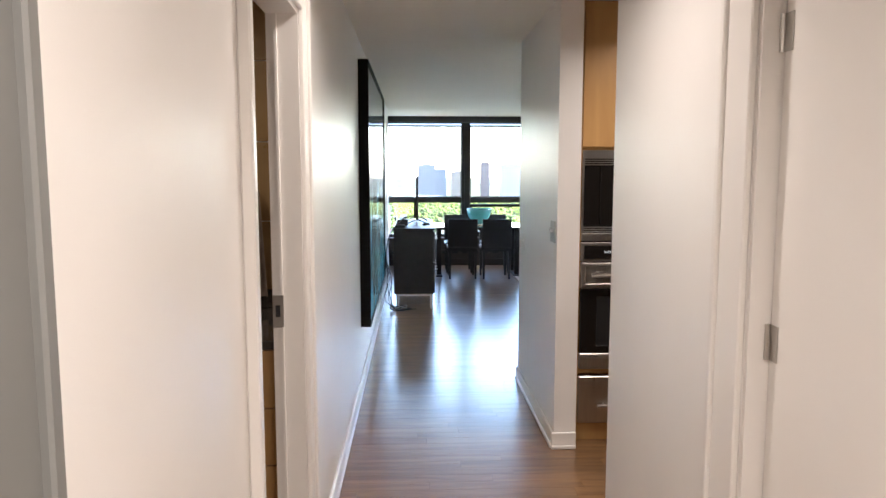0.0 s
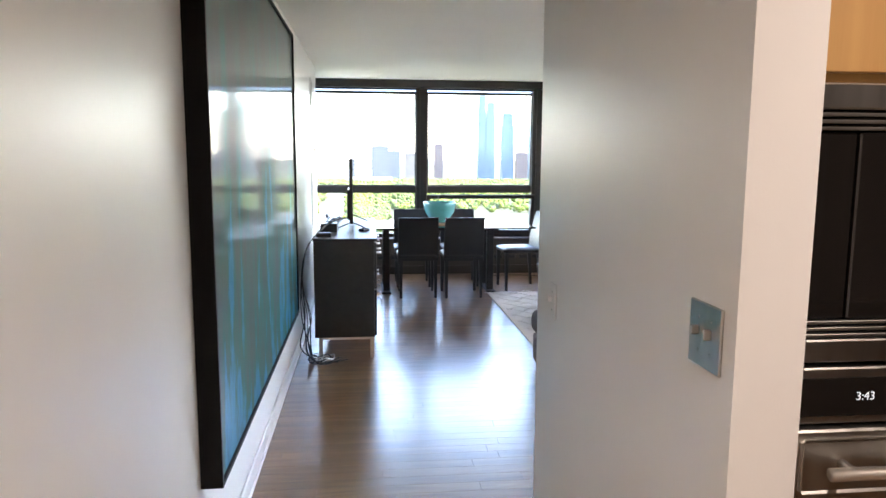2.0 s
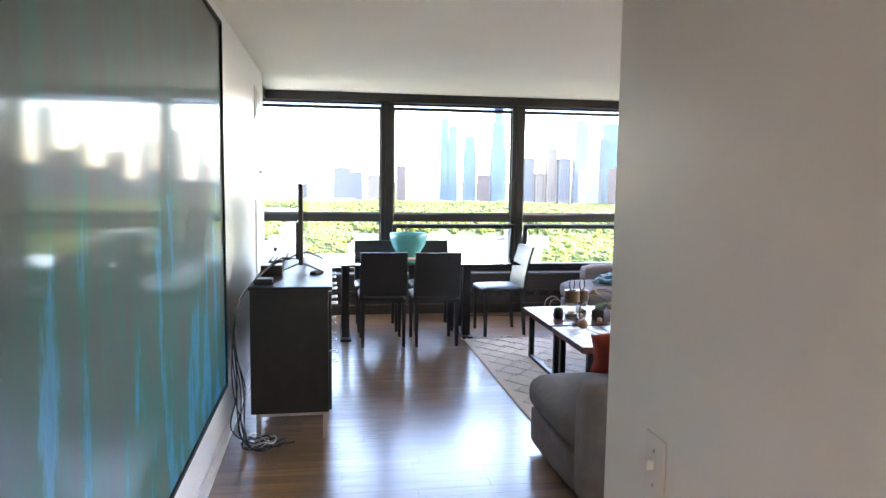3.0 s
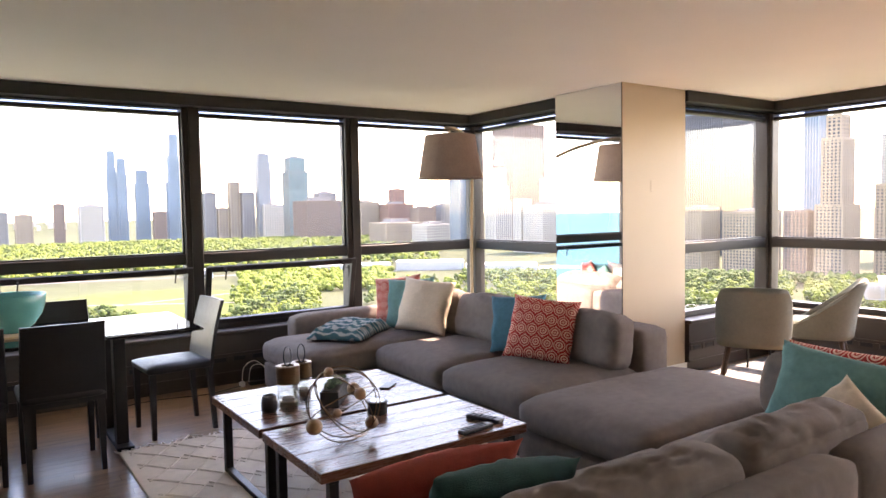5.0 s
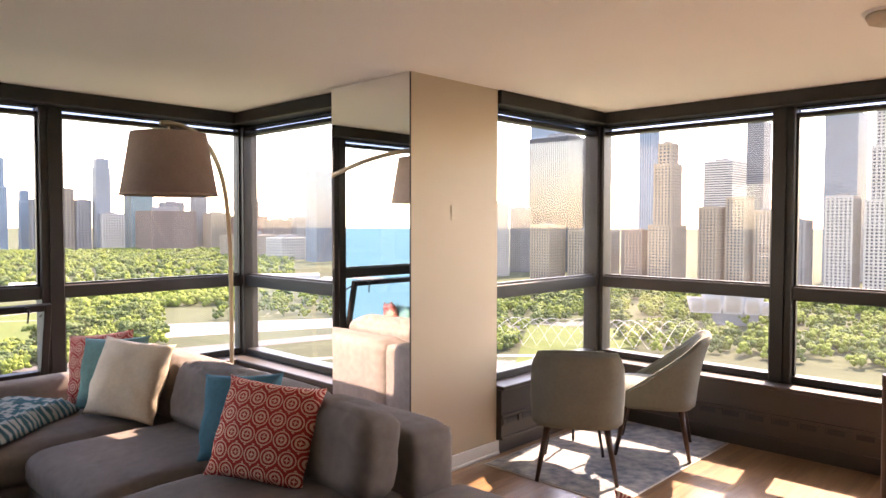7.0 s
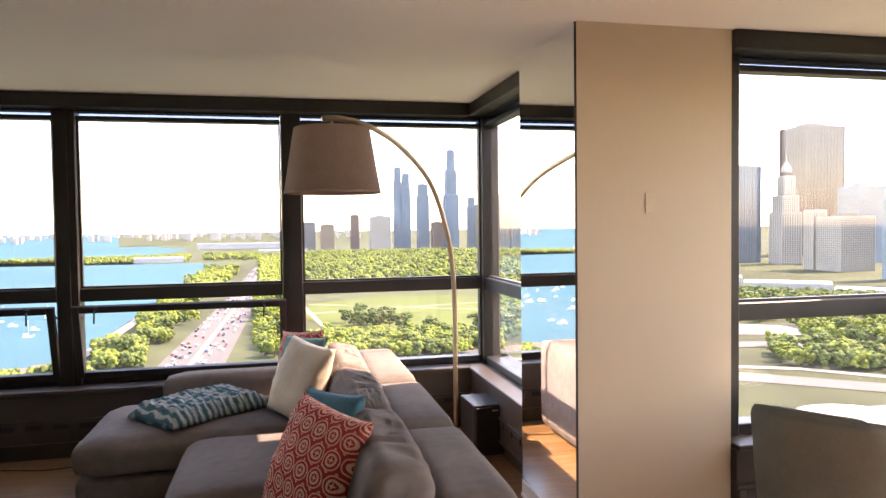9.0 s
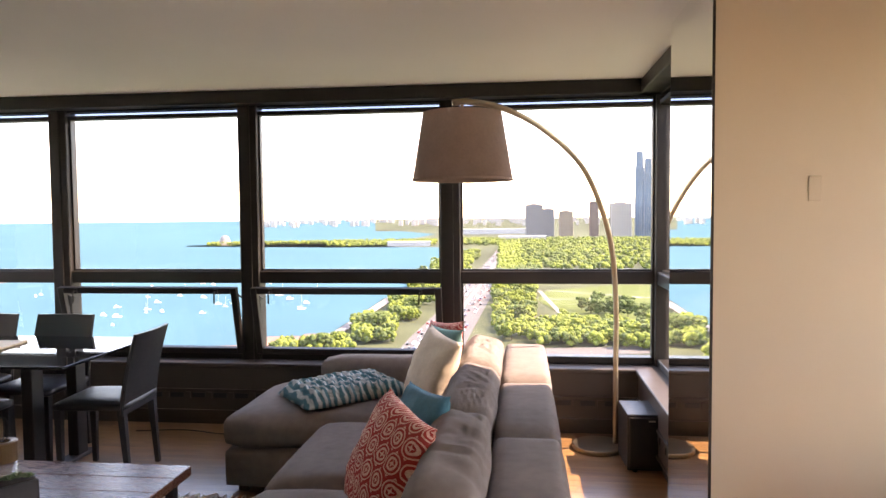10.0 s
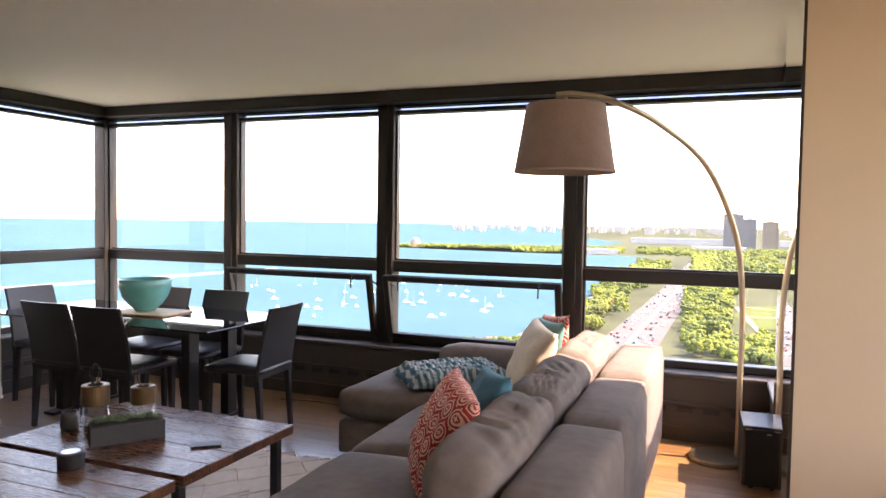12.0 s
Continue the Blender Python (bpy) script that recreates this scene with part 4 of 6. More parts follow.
part("spider", tube([(-1.11, -0.95, 2.05), (-0.91, -0.95, 1.99), (-0.71, -0.95, 2.05)], 0.004, 6), BRASS, t)
part("bulb", lathe([(0.0, 0.0), (0.03, 0.02), (0.033, 0.05), (0.018, 0.09), (0.014, 0.13), (0, 0.13)], 16, pose(-0.91, -0.95, 1.84)), TRIM, t, smooth=True)
t = thing("subwoofer", 5.45, 11.56, 0, 2, "black box subwoofer on the floor by the column", "speaker")
part("cabinet", box(-0.14, 0.14, -0.16, 0.16, 0.015, 0.35, 0.006, 2), PLASTIC, t)
part("front_grille", box(-0.13, 0.13, -0.172, -0.16, 0.03, 0.335, 0.004), BLACKM, t)
part("badge", box(-0.02, 0.02, -0.1735, -0.172, 0.31, 0.318), STEELP, t)
for sx in (-0.09, 0.09):
    for sy in (-0.13, 0.13):
        part("foot", lathe([(0, 0), (0.015, 0), (0.017, 0.015), (0, 0.015)], 12, pose(sx, sy, 0)), PLASTIC, t)

# ---- mirror and plates on the column ----
t = thing("wall_mirror", 5.425, 10.365, 0, label="tall frameless mirror covering the side of the column", category="mirror")
part("mirror_glass", box(-0.010, -0.004, -0.372, 0.372, 0.10, H - 0.004), MIRROR, t)
part("backing", box(-0.0038, -0.0002, -0.372, 0.372, 0.10, H - 0.004), PLASTIC, t)
part("edge_trim", box(-0.011, 0.0, -0.3745, -0.3722, 0.10, H - 0.004), BLACKM, t)
skirting("baseboard_9", 5.411, 5.425, 9.99, 10.74)
for nm, x, z, w, h, lab in (("blank_plate", 5.785, 1.622, 0.046, 0.095, "blank wall plate painted like the column, warm bounce in its colour"), ("wall_outlet", 5.57, 0.23, 0.115, 0.075, "wall socket low on the column, warm bounce in its colour")):
    ob = tagged(part(nm, box(x - w / 2, x + w / 2, 9.985, 9.9895, z - h / 2, z + h / 2, 0.002), BOUNCEW), lab, "wall plate")
    if nm == "wall_outlet":
        for dx in (-0.022, 0.022):
            part("socket", box(x + dx - 0.013, x + dx + 0.013, 9.9835, 9.985, z - 0.014, z + 0.014, 0.002), CREAM, ob)

# ---- small bay: tub chairs, round table, wooden chair ----
def tub_chair():
    c = thing("tub_chair", 0, 0, 0, label="grey-green upholstered tub chair on dark tapered legs", category="chair", group="tub chairs")
    part("seat", rbox(0.49, 0.50, 0.11, 0.045, 0.018, 10, m=pose(0, 0.045, 0.35)), TUBC, c, smooth=True)
    bm = bmesh.new()
    n, k = 40, 10
    vs = {}
    for s in (0, 1):
        rx, ry = (0.288, 0.275) if s == 0 else (0.235, 0.215)
        for i in range(n + 1):
            q = i / n
            if q < 0.2:
                x0, y0 = rx, 0.20 * (1 - q / 0.2)
            elif q > 0.8:
                x0, y0 = -rx, 0.20 * (q - 0.8) / 0.2
            else:
                a = math.pi * (q - 0.2) / 0.6
                ca, sa = math.cos(a), math.sin(a)
                x0, y0 = rx * math.copysign(abs(ca) ** 0.62, ca), -ry * abs(sa) ** 0.62
            f = max(0.0, min(1.0, (y0 + 0.20) / 0.40))
            top = 0.815 - 0.36 * f ** 0.85 - 0.012 * (x0 / rx) ** 4
            for j in range(k + 1):
                v = j / k
                z = 0.33 + (top - 0.33) * v
                back = max(0.0, -y0 / ry)
                x = x0 * (0.955 + 0.045 * min(1.0, v * 2) - 0.03 * v * v)
                y = y0 + 0.03 * back * (1 - v) ** 2 - 0.075 * v ** 1.5 * max(0.0, (z - 0.4) / 0.42)
                vs[s, i, j] = bm.verts.new((x, y, z))
    for s in (0, 1):
        for i in range(n):
            for j in range(k):
                bm.faces.new((vs[s, i, j], vs[s, i + 1, j], vs[s, i + 1, j + 1], vs[s, i, j + 1]))
    for i in range(n):
        for j in (0, k):
            bm.faces.new((vs[0, i, j], vs[0, i + 1, j], vs[1, i + 1, j], vs[1, i, j]))
    for j in range(k):
        for i in (0, n):
            bm.faces.new((vs[0, i, j], vs[0, i, j + 1], vs[1, i, j + 1], vs[1, i, j]))
    bmesh.ops.recalc_face_normals(bm, faces=bm.faces)
    ed = [e for e in bm.edges if len(e.link_faces) == 2 and e.calc_face_angle(0) > 1.0]
    bmesh.ops.bevel(bm, geom=ed, offset=0.016, segments=3, affect="EDGES")
    part("shell", bm, TUBC, c, "curved upholstered shell", smooth=True)
    for sx in (-1, 1):
        for sy in (-1, 1):
            part("leg", tube([(sx * 0.235, 0.02 + sy * 0.235, 0), (sx * 0.17, 0.02 + sy * 0.17, 0.355)], [0.012, 0.022], 12), LEGWOOD, c, smooth=True)
    return c


tc = tub_chair()
tc.matrix_world = pose(6.285, 9.40, 0.009, 0, 0, -57)
copy_thing(tc, pose(7.05, 9.25, 0.009, 0, 0, 24))
t = thing("round_table", 6.62, 9.64, 0.009, label="small round white table on thin black legs", category="table")
part("tabletop", lathe([(0, 0.61), (0.262, 0.61), (0.276, 0.615), (0.28, 0.622), (0.276, 0.63), (0, 0.63)], 48), TRIM, t)
for i in range(3):
    a = i * 2.094 + 0.6
    part("leg", tube([(0.22 * math.cos(a), 0.22 * math.sin(a), 0), (0.10 * math.cos(a), 0.10 * math.sin(a), 0.61)], 0.010, 8), BLACKM, t)
t = thing("wooden_chair", 6.40, 7.56, 0, -82, "dark stained wooden dining chair with a slatted back", "chair")
part("seat", rbox(0.42, 0.41, 0.03, 0.012, 0.004, 6, m=pose(0, 0, 0.44)), LEGWOOD, t, smooth=True)
for sx in (-1, 1):
    part("back_post", tube([(sx * 0.19, -0.19, 0), (sx * 0.19, -0.19, 0.45), (sx * 0.19, -0.25, 0.90)], 0.021, 10), LEGWOOD, t)
    part("front_leg", box(sx * 0.18 - 0.019, sx * 0.18 + 0.019, 0.15, 0.188, 0, 0.44, 0.003), LEGWOOD, t)
    part("side_rail", box(sx * 0.18 - 0.01, sx * 0.18 + 0.01, -0.18, 0.16, 0.20, 0.235, 0.003), LEGWOOD, t)
for z in (0.56, 0.68, 0.80):
    y = -0.19 - 0.06 * (z - 0.45) / 0.45
    part("back_slat", box(-0.18, 0.18, y - 0.009, y + 0.009, z, z + (0.09 if z > 0.75 else 0.06), 0.004), LEGWOOD, t)

# ---- smoke detector ----
t = thing("smoke_detector", 6.0, 7.71, H, label="round white smoke detector hanging open on its wires", category="smoke detector")
part("base", lathe([(0, -0.012), (0.10, -0.012), (0.105, -0.004), (0.105, -0.0005), (0, -0.0005)], 32), TRIM, t)
part("housing", lathe([(0, -0.058), (0.05, -0.056), (0.082, -0.044), (0.092, -0.022), (0.09, -0.0125), (0, -0.0125)], 32), CREAM, t, smooth=True)
part("wire", tube(spline([(0.06, 0.02, -0.02), (0.09, 0.03, -0.06), (0.13, 0.02, -0.075), (0.17, 0.0, -0.04), (0.18, 0, -0.001)], 5), 0.003, 6), CREAM, t)

# ---- console, television, wires ----
t = thing("console_cabinet", 0.345, 9.225, 0, label="dark espresso media console with steel legs and drawers", category="cabinet")
part("body", box(-0.24, 0.20, -0.83, 0.83, 0.17, 0.888, 0.003), ESPRESSO, t)
part("top", box(-0.245, 0.222, -0.845, 0.845, 0.889, 0.91, 0.003), ESPRESSO, t)
for i in range(3):
    for j in range(2):
        y0 = -0.82 + i * 0.55
        z0 = 0.18 + j * 0.353
        d = part("drawer", box(0.2005, 0.218, y0, y0 + 0.54, z0, z0 + 0.343, 0.003), ESPRESSO, t)
        for yy in (0.16, 0.38):
            bm = tube([(0.250, y0 + yy - 0.035, z0 + 0.25), (0.250, y0 + yy + 0.035, z0 + 0.25)], 0.005, 8)
            add_box(bm, 0.218, 0.248, y0 + yy - 0.03, y0 + yy - 0.024, z0 + 0.247, z0 + 0.253), add_box(bm, 0.218, 0.248, y0 + yy + 0.024, y0 + yy + 0.03, z0 + 0.247, z0 + 0.253)
            part("handle", bm, STEELP, d, "brushed steel bar handle")
for sy in (-0.79, 0.79):
    for sx in (-0.20, 0.18):
        part("leg", box(sx - 0.014, sx + 0.014, sy - 0.014, sy + 0.014, 0.0, 0.168, 0.002), STEELP, t)
    part("leg_rail", box(-0.185, 0.165, sy - 0.012, sy + 0.012, 0.145, 0.168, 0.002), STEELP, t)
t = thing("television", 0.37, 9.40, 0.91, label="thin black flat television on two forked steel feet", category="television")
part("panel", box(-0.014, 0.014, -0.48, 0.48, 0.055, 0.575, 0.004), PLASTIC, t)
part("screen", box(0.0142, 0.0152, -0.47, 0.47, 0.066, 0.565), BLKGLASS, t)
part("rear_housing", box(-0.04, -0.0142, -0.30, 0.30, 0.07, 0.32, 0.008), PLASTIC, t)
for y in (-0.36, 0.36):
    for sx in (-1, 1):
        part("foot", tube([(0, y, 0.06), (sx * 0.13, y - 0.03, 0.006)], [0.008, 0.006], 8), STEELP, t)
tagged(part("media_box", box(0.13, 0.26, 8.80, 8.94, 0.91, 0.98, 0.004), PLASTIC), "small black media box on the console", "media box")
tagged(part("power_adapter", box(0.12, 0.23, 8.48, 8.54, 0.91, 0.943, 0.006), PLASTIC), "black power adapter on the console", "adapter")
tagged(part("soundbar", box(0.15, 0.24, 9.10, 9.90, 0.91, 0.973, 0.008), PLASTIC), "black soundbar behind the television", "soundbar")
remote(0.47, 8.90, 60, 0.10, 0.91)
t = thing("cable_tangle", 0.05, 8.36, 0, label="tangle of black cables hanging behind the console", category="cables")
rc = random.Random(3)
for i in range(6):
    a = Vector((0.30 - 0.03 * i, 0.45 + 0.03 * i, 1.02))
    pts = [a, a + Vector((-0.12, -0.12, -0.03 * i)), Vector((0.02, -0.02 - 0.02 * i, 0.86)), Vector((-0.03, -0.05 + 0.02 * i, 0.60)), Vector((0.0 + rc.uniform(-0.03, 0.05), -0.06, 0.35)), Vector((rc.uniform(-0.04, 0.04), -0.07, 0.12)), Vector((rc.uniform(0.0, 0.15), rc.uniform(-0.12, 0.05), 0.012)), Vector((rc.uniform(0.1, 0.3), rc.uniform(-0.05, 0.1), 0.006))]
    part("cable", tube(spline(pts, 6), 0.004, 6), PLASTIC, t)
for i in range(5):
    r = 0.05 + 0.012 * i
    part("cable_coil", tube([(0.06 + r * math.cos(a) + 0.01 * i, -0.02 + 0.8 * r * math.sin(a), 0.008 + 0.006 * i + 0.02 * math.sin(a * 2 + i) ** 2) for a in [k * math.tau / 26 for k in range(26)]], 0.004, 6, True), PLASTIC if i % 2 else STEELP, t)
t = thing("floor_cables", 3.05, 11.98, 0, label="white charger cables and a power strip on the floor", category="cables")
part("power_strip", box(-0.02, 0.20, -0.03, 0.03, 0, 0.03, 0.005), PLASTIC, t)
part("plug", box(-0.10, -0.06, -0.02, 0.02, 0, 0.04, 0.004), TRIM, t)
part("cable", tube(spline([(-0.08, 0, 0.04), (-0.06, 0, 0.16), (0.04, 0.02, 0.20), (0.13, 0, 0.12), (0.16, 0, 0.03)], 6), 0.004, 6), TRIM, t)
part("cable", tube(spline([(-0.02, 0.01, 0.03), (0.0, 0, 0.15), (0.09, 0.02, 0.16), (0.20, 0, 0.08), (0.24, 0, 0.01)], 6), 0.003, 6), TRIM, t)
part("cable", tube(spline([(-0.1, -0.02, 0.01), (-0.4, -0.10, 0.006), (-0.75, -0.03, 0.006), (-1.1, -0.08, 0.006)], 6), 0.004, 6), PLASTIC, t)

# ---- hall: painting, vent, plates ----
def abstract_canvas():
    m = bpy.data.materials.new("abstract_canvas")
    m.use_nodes = True
    n, l = m.node_tree.nodes, m.node_tree.links
    b = n["Principled BSDF"]
    b.inputs["Roughness"].default_value, b.inputs["Coat Weight"].default_value, b.inputs["Coat Roughness"].default_value = 0.6, 0.55, 0.07
    b.inputs["Specular IOR Level"].default_value = 0.15
    tc, mp = n.new("ShaderNodeTexCoord"), n.new("ShaderNodeMapping")
    mp.inputs["Scale"].default_value = (1, 3.2, 0.9)
    l.new(tc.outputs["Object"], mp.inputs["Vector"])
    ns = n.new("ShaderNodeTexNoise")
    ns.inputs["Scale"].default_value, ns.inputs["Detail"].default_value, ns.inputs["Roughness"].default_value = 1.7, 9, 0.62
    l.new(mp.outputs[0], ns.inputs["Vector"])
    sep = n.new("ShaderNodeSeparateXYZ")
    l.new(tc.outputs["Object"], sep.inputs[0])
    zz = n.new("ShaderNodeMath")
    zz.operation, zz.inputs[1].default_value = "MULTIPLY_ADD", 0.16
    zz.inputs[2].default_value = 0.22
    l.new(sep.outputs[2], zz.inputs[0])
    ad = n.new("ShaderNodeMath")
    ad.operation = "ADD"
    l.new(ns.outputs["Fac"], ad.inputs[0]), l.new(zz.outputs[0], ad.inputs[1])
    r = n.new("ShaderNodeValToRGB")
    e = r.color_ramp.elements
    e[0].position, e[0].color = 0.42, (0.006, 0.02, 0.022, 1)
    e[1].position, e[1].color = 1.0, (0.06, 0.085, 0.085, 1)
    for pos, c in ((0.55, (0.012, 0.085, 0.095)), (0.62, (0.006, 0.15, 0.27)), (0.70, (0.018, 0.20, 0.34)), (0.77, (0.020, 0.12, 0.11)), (0.87, (0.05, 0.10, 0.095))):
        k = e.new(pos)
        k.color = (*c, 1)
    l.new(ad.outputs[0], r.inputs[0]), l.new(r.outputs[0], b.inputs["Base Color"])
    bp = n.new("ShaderNodeBump")
    bp.inputs["Strength"].default_value, bp.inputs["Distance"].default_value = 0.03, 0.004
    l.new(ns.outputs["Fac"], bp.inputs["Height"]), l.new(bp.outputs[0], b.inputs["Normal"])
    return m


FRAMEB = mat("flat_black_frame", (0.006, 0.006, 0.006), 0.6, var=0.2, scale=20, spec=0.15)
t = thing("large_painting", LEFT, 6.79, 0.44, label="large glossy abstract canvas in teal and blue, black frame", category="painting")
part("canvas", box(0.002, 0.062, -1.28, 1.28, 0.015, 1.835), abstract_canvas(), t)
for nm, a in (("frame_side", (0.001, 0.072, -1.295, -1.2802, 0, 1.85)), ("frame_side", (0.001, 0.072, 1.2802, 1.295, 0, 1.85)), ("frame_rail", (0.001, 0.072, -1.28, 1.28, 0, 0.0148)), ("frame_rail", (0.001, 0.072, -1.28, 1.28, 1.8352, 1.85))):
    part(nm, box(*a), FRAMEB, t)
t = thing("air_vent", LEFT, 10.45, 1.98, label="white slatted air vent high on the hall wall", category="vent")
part("frame", box(0.001, 0.012, -0.19, 0.19, 0, 0.27, 0.003), TRIM, t)
part("backing", box(0.0121, 0.0125, -0.165, 0.165, 0.025, 0.245), BLACKM, t)
for i in range(9):
    z = 0.032 + i * 0.0235
    part("slat", box(0.0126, 0.021, -0.165, 0.165, z, z + 0.012, 0, 1), TRIM, t)
t = thing("thermostat_key", LEFT, 10.62, 1.52, label="small steel key switch on the wall", category="switch")
part("plate", box(0.001, 0.006, -0.03, 0.03, 0, 0.10, 0.002), STEELP, t)
part("key", box(0.006, 0.03, -0.006, 0.006, 0.03, 0.06, 0.002), STEELP, t)
tagged(part("access_panel", box(LEFT + 0.001, LEFT + 0.012, 10.25, 10.62, 0.65, 1.34, 0.003), TRIM), "white access panel low on the wall", "panel")


def switch_plate(x, y, z, side, label, material, n=2, w=0.115, h=0.118):
    t = thing("switch_plate", x, y, z, label=label, category="light switch")
    lo, hi = min(0.001 * side, 0.007 * side), max(0.001 * side, 0.007 * side)
    part("plate", box(lo, hi, -w / 2, w / 2, -h / 2, h / 2, 0.002), material, t)
    for i in range(n):
        y0 = (i - (n - 1) / 2) * 0.046
        part("toggle", box(min(0.007 * side, 0.022 * side), max(0.007 * side, 0.022 * side), y0 - 0.005, y0 + 0.005, -0.002, 0.016, 0.002, 1), material, t)
        for dz in (-0.03, 0.03):
            part("screw", lathe([(0, 0.0015), (0.003, 0.001), (0.0035, 0)], 10, pose(0.007 * side, y0, dz, 0, 90 * side, 0)), STEELP, t)


switch_plate(1.10, 4.44, 1.20, -1, "brushed steel double switch plate on the pier", STEELP)
switch_plate(1.10, 5.46, 1.05, -1, "white switch plate at the end of the pier", TRIM, 1, 0.07, 0.115)

# ---- kitchen: tall oven cabinet ----
K0, K1, KY = 1.246, 2.034, 4.44
t = thing("oven_cabinet", 0, 0, 0, label="tall maple kitchen cabinet housing the ovens", category="cabinet")
bm = box(K0, K0 + 0.012, KY + 0.01, 5.05, 0, H - 0.003)
add_box(bm, K1 - 0.02, K1, KY + 0.01, 5.05, 0, H - 0.003), add_box(bm, K0 + 0.012, K1 - 0.02, 4.9, 5.05, 0, H - 0.003), add_box(bm, K0 + 0.012, K1 - 0.02, KY + 0.01, 4.9, 1.645, 1.665)
add_box(bm, K0 + 0.012, K1 - 0.02, KY + 0.003, 4.9, 0.40, 0.425), add_box(bm, K0 + 0.012, K1 - 0.02, KY + 0.03, 4.9, 0.0, 0.10)
part("body", bm, MAPLE, t)
KM = (K0 + K1) / 2 - 0.055
for a, b_, hx in ((K0 + 0.004, KM - 0.0015, KM - 0.03), (KM + 0.0015, K1 - 0.004, KM + 0.03)):
    d = part("door", box(a, b_, KY - 0.012, KY + 0.008, 1.66, H - 0.01, 0.002), MAPLE, t)
    bm = tube([(hx, KY - 0.045, 1.70), (hx, KY - 0.045, 2.05)], 0.006, 10)
    add_tube(bm, [(hx, KY - 0.045, 1.74), (hx, KY - 0.012, 1.74)], 0.005, 8), add_tube(bm, [(hx, KY - 0.045, 2.0), (hx, KY - 0.012, 2.0)], 0.005, 8)
    part("handle", bm, STEELP, d, "brushed steel bar handle")
OVG = mat("oven_black_glass", (0.012, 0.010, 0.009), 0.06, var=0.1, rvar=0.02)
A0, A1 = K0 + 0.006, K1 - 0.012
t = thing("microwave", 0, 0, 0, label="built-in microwave with a stainless steel trim kit", category="microwave")
part("body", box(A0 + 0.02, A1 - 0.02, KY + 0.012, 4.85, 1.155, 1.635), BLACKM, t)
part("trim_top", box(A0, A1, KY - 0.018, KY + 0.0, 1.598, 1.642, 0.003), STEELP, t)
part("trim_bottom", box(A0, A1, KY - 0.018, KY + 0.0, 1.150, 1.192, 0.003), STEELP, t)
for z in (1.562, 1.574, 1.586, 1.196, 1.208, 1.220):
    part("louvre", box(A0, A1, KY - 0.016, KY + 0.0, z, z + 0.006, 0.001), STEELP, t)
part("trim_side", box(A0, A0 + 0.008, KY - 0.0185, KY, 1.192, 1.598), STEELP, t)
part("door_glass", box(A0 + 0.10, A1 - 0.01, KY - 0.014, KY + 0.002, 1.228, 1.558, 0.003), OVG, t)
part("side_panel", box(A0 + 0.01, A0 + 0.097, KY - 0.010, KY + 0.002, 1.228, 1.558, 0.003), OVG, t)
part("handle", box(A0 + 0.215, A0 + 0.235, KY - 0.03, KY - 0.0142, 1.235, 1.55, 0.003), OVG, t)
t = thing("wall_oven", 0, 0, 0, label="stainless steel built-in wall oven with a tubular handle", category="oven")
part("body", box(A0 + 0.02, A1 - 0.02, KY + 0.012, 4.85, 0.43, 1.135), BLACKM, t)
part("control_frame", box(A0, A1, KY - 0.018, KY + 0.010, 1.035, 1.140, 0.003), STEELP, t)
pn = part("control_panel", box(A0 + 0.015, A1 - 0.015, KY - 0.0215, KY - 0.0185, 1.050, 1.122, 0.001), OVG, t)
cu = bpy.data.curves.new("clock", "FONT")
cu.body, cu.size, cu.extrude = "3:43", 0.022, 0.0003
cl = new("clock_digits", cu)
cl.matrix_world = pose(A0 + 0.125, KY - 0.0222, 1.080, 90, 0, 0)
DIG = bpy.data.materials.new("clock_digits")
DIG.use_nodes = True
DIG.node_tree.nodes["Principled BSDF"].inputs["Emission Color"].default_value = (0.7, 0.9, 1.0, 1)
DIG.node_tree.nodes["Principled BSDF"].inputs["Emission Strength"].default_value = 0.02
cu.materials.append(DIG)
cl.parent = t
dr = part("oven_door", box(A0, A1, KY - 0.030, KY + 0.010, 0.885, 1.028, 0.004), STEELP, t)
part("recess", box(A0 + 0.02, A1 - 0.02, KY - 0.0325, KY - 0.0303, 0.910, 1.012, 0.006), STEELP, dr)
bm = tube([(A0 + 0.05, KY - 0.075, 0.965), (A1 - 0.05, KY - 0.075, 0.965)], 0.012, 14)
for x in (A0 + 0.10, A1 - 0.10):
    add_tube(bm, [(x, KY - 0.075, 0.965), (x, KY - 0.032, 0.965)], 0.009, 10)
part("handle", bm, STEELP, dr, "tubular steel handle", smooth=True)
part("door_glass", box(A0, A1, KY - 0.027, KY + 0.010, 0.520, 0.884, 0.003), OVG, t)
part("window", box(A0 + 0.09, A1 - 0.09, KY - 0.0285, KY - 0.0272, 0.56, 0.84, 0.002), PLASTIC, t)
part("bottom_trim", box(A0, A1, KY - 0.027, KY + 0.010, 0.430, 0.519, 0.003), STEELP, t)
t = thing("warming_drawer", 0, 0, 0, label="stainless steel warming drawer below the oven", category="drawer")
part("front", box(A0, A1, KY - 0.02, KY + 0.02, 0.115, 0.385, 0.004), STEELP, t)
bm = tube([(A0 + 0.10, KY - 0.055, 0.225), (A1 - 0.10, KY - 0.055, 0.225)], 0.009, 12)
for x in (A0 + 0.14, A1 - 0.14):
    add_tube(bm, [(x, KY - 0.055, 0.225), (x, KY - 0.02, 0.225)], 0.007, 8)
part("handle", bm, STEELP, t)

